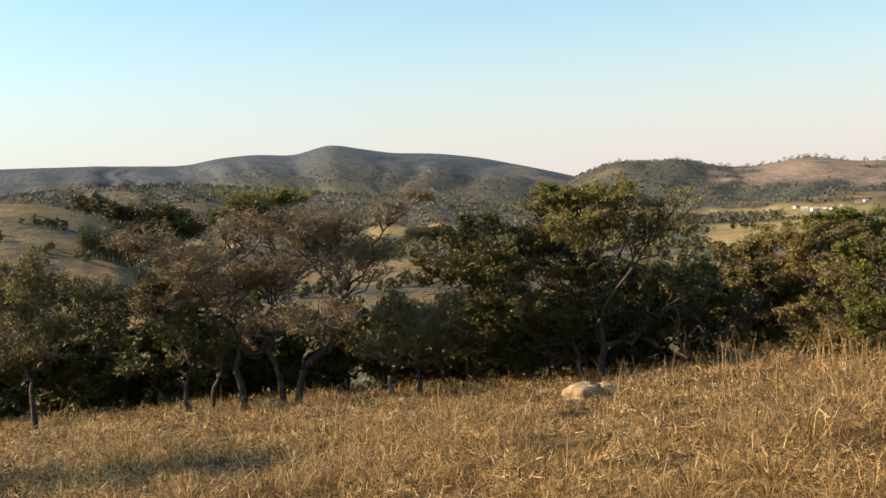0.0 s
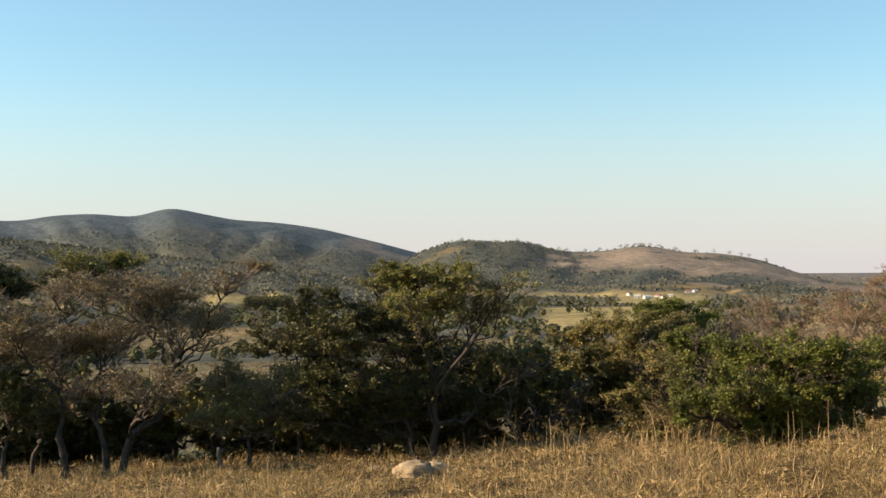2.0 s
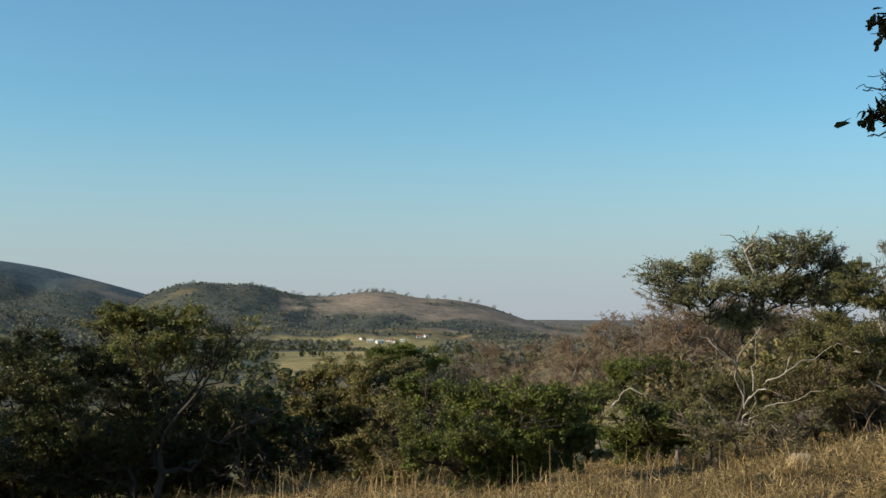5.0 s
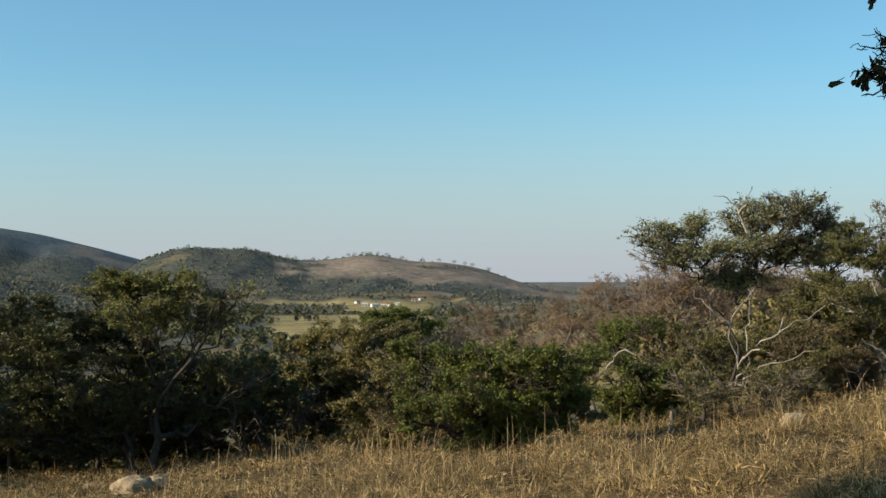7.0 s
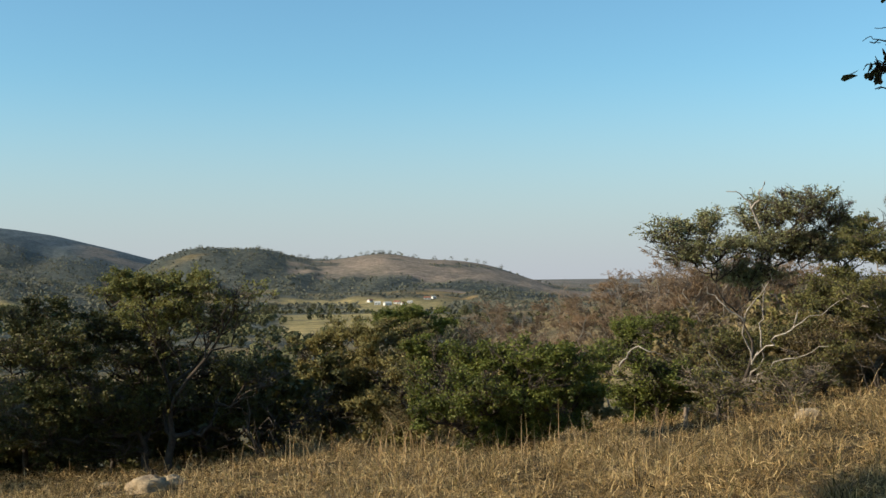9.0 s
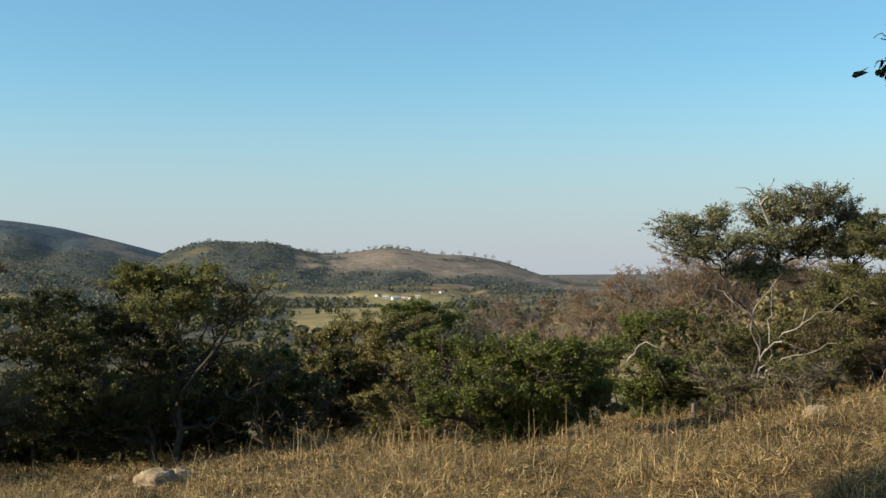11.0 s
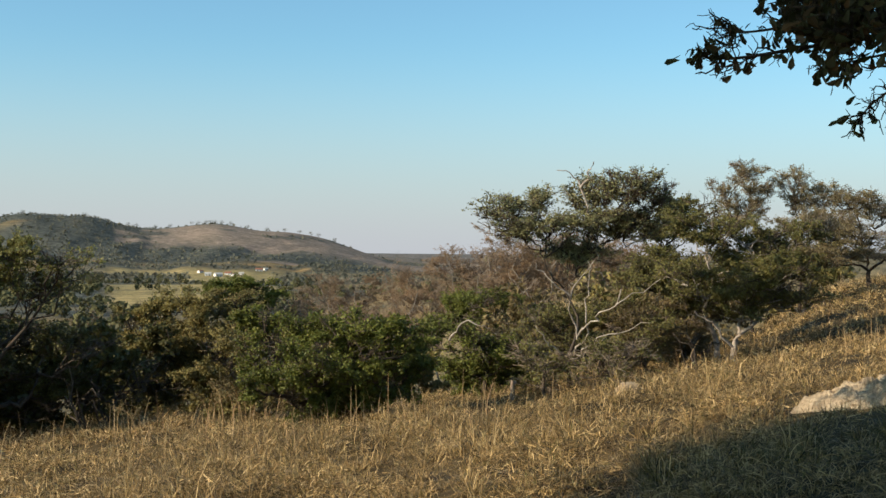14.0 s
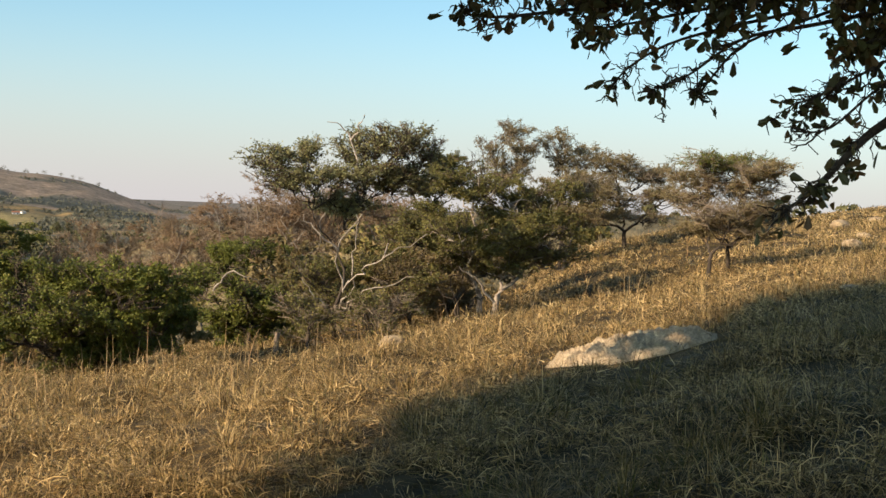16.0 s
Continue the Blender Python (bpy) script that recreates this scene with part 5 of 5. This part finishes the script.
def house(label, az, r, turn, w, d, h, roof_mat):
    top = new("farm_house")
    p = spot(az, r, -0.3)
    tagged(top, label, "house", "farm buildings")
    bm = bmesh.new()
    box(bm, -w / 2, -d / 2, 0, w / 2, d / 2, h)
    bm_part("wall", bm, WALL_WHITE, top)
    bm = bmesh.new()
    rise, over = d * 0.3, 0.6
    prof = [(-d / 2 - over, h - 0.25), (0, h + rise), (d / 2 + over, h - 0.25), (d / 2 + over, h + 0.05), (0, h + rise + 0.32), (-d / 2 - over, h + 0.05)]
    a = [bm.verts.new((-w / 2 - over, y, z)) for y, z in prof]
    b = [bm.verts.new((w / 2 + over, y, z)) for y, z in prof]
    for k in range(6):
        bm.faces.new((a[k], a[(k + 1) % 6], b[(k + 1) % 6], b[k]))
    for v in (a, b):
        bm.faces.new((v[0], v[1], v[4], v[5]))
        bm.faces.new((v[1], v[2], v[3], v[4]))
    bmesh.ops.recalc_face_normals(bm, faces=bm.faces)
    bm_part("roof", bm, roof_mat, top)
    for side in (-1, 1):
        bm = bmesh.new()
        vs = [bm.verts.new((side * w / 2, -d / 2, h)), bm.verts.new((side * w / 2, d / 2, h)), bm.verts.new((side * w / 2, 0, h + rise))]
        vs2 = [bm.verts.new(v.co - Vector((side * 0.25, 0, 0))) for v in vs]
        bm.faces.new(vs), bm.faces.new(vs2[::-1])
        for k in range(3):
            bm.faces.new((vs[k], vs2[k], vs2[(k + 1) % 3], vs[(k + 1) % 3]))
        bm_part("gable", bm, WALL_WHITE, top)
    n = max(int(w / 4), 2)
    for k in range(n):
        x = -w / 2 + w * (k + 0.5) / n
        bm = bmesh.new()
        tall = k == n // 2
        box(bm, x - 0.6, -d / 2 - 0.06, 0.05 if tall else 1.1, x + 0.6, -d / 2 + 0.1, 2.3)
        bm_part("door" if tall else "window", bm, DARK_GLASS, top)
    top.matrix_world = pose(p.x, p.y, p.z, 0, 0, turn)


for label, az, r, turn, w, d, h, mat in (
        ("long white farm building with a pale roof", 16.45, 1850, -20, 9, 6, 3.4, TILE_PALE), ("white barn with a bright pale roof", 16.9, 1810, 12, 11, 7, 3.6, TILE_PALE),
        ("white farmhouse with a red tiled roof", 17.35, 1890, -35, 9, 6, 3.2, TILE_RED), ("small white outbuilding with a red roof", 17.62, 1840, 40, 7, 5, 2.8, TILE_RED),
        ("white shed among farm trees", 17.95, 1930, -30, 7, 5, 2.8, TILE_PALE), ("low farm shed with a red roof", 16.1, 1930, 30, 8, 6, 2.8, TILE_RED),
        ("white house on a low rise with a red roof", 18.75, 2050, -15, 11, 7, 3.4, TILE_RED), ("white cottage beside a larger house", 19.05, 2080, 20, 7, 5, 2.8, TILE_PALE)):
    house(label, az, r, turn, w, d, h, mat)


def far_tree(kind, label, seed, height, spread, low, mat, cards, group):
    """A single tree seen from far off: tapered trunk, limbs and a ragged crown."""
    rng = np.random.default_rng(seed)
    wood, crown = Quads(), Quads()
    tube(wood, crooked((0, 0, -0.6), (0, 0, height * 0.8), 5, 0.08, rng), height * 0.028, height * 0.008, 6)
    for _ in range(5):
        a = rng.uniform(0, 6.28)
        tube(wood, crooked((0, 0, height * rng.uniform(low, 0.6)), (math.cos(a) * spread * 0.6, math.sin(a) * spread * 0.6, height * rng.uniform(0.6, 0.9)), 3, 0.2, rng), height * 0.012, height * 0.004, 4)
    p = unit(rng.normal(0, 1, (cards, 3))) * rng.uniform(0.25, 1, (cards, 1)) ** 0.5
    p = p * np.array([spread, spread, height * (1 - low) / 2]) + np.array([0, 0, height * (1 + low) / 2])
    p += rng.normal(0, 1, (cards, 3)) * spread * 0.12
    leaves(crown, p, height * 0.075, rng, 0, 0.8)
    top = new(kind)
    tagged(top, label, "tree", group)
    part("trunk", wood.mesh("trunk", BARK, True), top)
    part("crown", crown.mesh("crown", mat), top)
    return top


def plant(proto, places, seed):
    rng = np.random.default_rng(seed)
    for k, (az, r) in enumerate(places):
        p = spot(az, r)
        m = pose(p.x, p.y, p.z, 0, 0, float(rng.uniform(0, 360)))
        if k == 0:
            proto.matrix_world = m
        else:
            copy_thing(proto, m)


ridge = far_tree("hilltop_tree", "small round tree on the bare hilltop", 61, 10, 6.5, 0.12, WOODS_MID, 300, "hilltop trees")
plant(ridge, [(8.4, 3060), (11.0, 3060), (12.9, 3060), (13.25, 3055), (14.1, 3060), (14.75, 3055), (15.7, 3050), (16.0, 3052), (16.35, 3050), (16.55, 3046), (16.72, 3055), (17.05, 3050), (17.45, 3052),
              (18.2, 3050), (19.1, 3050), (19.9, 3050), (20.6, 3052), (21.1, 3050), (21.45, 3050), (22.2, 3050)], 62)
gum = far_tree("gum_tree", "tall narrow gum tree standing in fields", 63, 13, 3.4, 0.15, WOODS_MID, 420, "tall field trees")
plant(gum, [(14.3, 1330), (11.55, 1250), (11.75, 1260), (11.3, 1240), (13.5, 1500), (15.2, 1350), (-15.3, 930), (-12.9, 900), (20.5, 1150), (21.0, 1170)], 64)
pine = far_tree("plantation_tree", "narrow dark plantation tree in rows", 65, 15, 2.8, 0.1, WOODS_MID, 170, "plantation trees")
plant(pine, [(-1.6 + 0.11 * (k % 19) + 0.037 * (k // 19), 1300 + 9 * (k // 19) + 3 * ((k * 7) % 5)) for k in range(95)] + [(-16.2 + 0.17 * (k % 12), 720 + 9 * (k // 12)) for k in range(36)], 66)
for az, r in ((-15.28, 1850), (-16.5, 880)):
    mast = new("lattice_mast")
    tagged(mast, "slim grey steel lattice mast on a ridge", "mast")
    for sx, sy in ((-1, -1), (1, -1), (1, 1), (-1, 1)):
        q = Quads()
        tube(q, np.array([(sx * 1.6, sy * 1.6, -1), (sx * 0.9, sy * 0.9, 11), (sx * 0.3, sy * 0.3, 22.0)]), 0.16, 0.12, 4)
        part("mast_leg", q.mesh("mast_leg", BARK), mast)
    for z in (2, 6, 10, 14, 18):
        q = Quads()
        w = 1.6 - 1.3 * z / 22
        tube(q, np.array([(-w, -w, z), (w, -w, z), (w, w, z), (-w, w, z), (-w, -w, z + 0.01)]), 0.1, 0.1, 4)
        part("mast_brace", q.mesh("mast_brace", BARK), mast)
    mast.location = spot(az, r)


# ---------------------------------------------------------------- small things at the edge of the grass
def plume_clump(az, r, count, tall, seed):
    rng = np.random.default_rng(seed)
    base = np.array(spot(az, r))
    stems, heads = Quads(), Quads()
    for _ in range(count):
        a, reach = rng.uniform(0, 6.28), rng.uniform(0.25, 0.75)
        f = np.array([rng.normal(0, 0.12), rng.normal(0, 0.12), -0.05])
        h = tall * rng.uniform(0.7, 1.1)
        t = np.linspace(0, 1, 8)[:, None]
        path = f + np.array([0, 0, h]) * (t - 0.28 * t ** 3) + np.array([math.cos(a), math.sin(a), 0]) * reach * t ** 2.5
        tube(stems, path, 0.009, 0.004, 4)
        p = path[4:][rng.integers(0, 4, 90)] + rng.normal(0, 0.035, (90, 3)) + (path[-1] - path[-3]) * rng.uniform(-0.5, 0.5, (90, 1))
        leaves(heads, p, 0.07, rng, 0.6, 0.2)
    top = new("plume_grass")
    tagged(top, "tall reddish plume grass arching over the brow", "grass", "plume grasses")
    top.location = base
    part("stems", stems.mesh("stems", STALK), top)
    part("plume", heads.mesh("plume", LEAF_BROWN), top)


for k, (az, r, n, tall) in enumerate([(16.9, 24.5, 5, 1.3), (18.0, 24.0, 7, 1.5), (19.2, 24.5, 6, 1.5), (20.1, 24.5, 4, 1.2), (13.3, 24, 3, 1.0)]):
    plume_clump(az, r, n, tall, 80 + k)


def dead_wood(az, r, length, seed, label):
    rng = np.random.default_rng(seed)
    base = np.array(spot(az, r))
    q = Quads()
    for _ in range(4):
        a = rng.uniform(0, 6.28)
        end = np.array([math.cos(a) * length * 0.6, math.sin(a) * length * 0.6, length * rng.uniform(0.4, 1.0)])
        path = crooked((0, 0, -0.1), end, 6, 0.6, rng, 0.15)
        tube(q, path, 0.026, 0.008, 6)
        for _ in range(3):
            s = path[rng.integers(2, 6)]
            tube(q, crooked(s, s + rng.normal(0, 0.3, 3), 3, 0.5, rng), 0.014, 0.005, 4)
    ob = new("dead_branch", q.mesh("dead_branch", BARK, True))
    ob.location = base
    tagged(ob, label, "branch")


dead_wood(11.3, 27, 1.5, 90, "twisted grey dead branch at the thicket edge")
dead_wood(12.3, 28, 1.3, 91, "bleached crooked dead branch in the shade")
dead_wood(29.9, 30, 1.2, 92, "pale fallen branch lying over a green bush")
dead_wood(39.0, 28, 1.0, 93, "grey broken branch below a dark tree")


def stump(az, r, h, seed, label):
    rng = np.random.default_rng(seed)
    q = Quads()
    tube(q, crooked((0, 0, -0.2), (0.05, 0, h), 5, 0.15, rng), 0.06, 0.04, 9)
    tube(q, crooked((0.02, 0, h * 0.5), (0.16, 0.05, h * 0.95), 3, 0.2, rng), 0.035, 0.02, 6)
    ob = new("stump", q.mesh("stump", TWIG_RED, True))
    ob.location = spot(az, r)
    tagged(ob, label, "stump")


stump(30.45, 25.5, 0.42, 94, "short pale broken stump in dry grass")
stump(-2.9, 28, 0.6, 95, "thin pale dead stump below the trees")
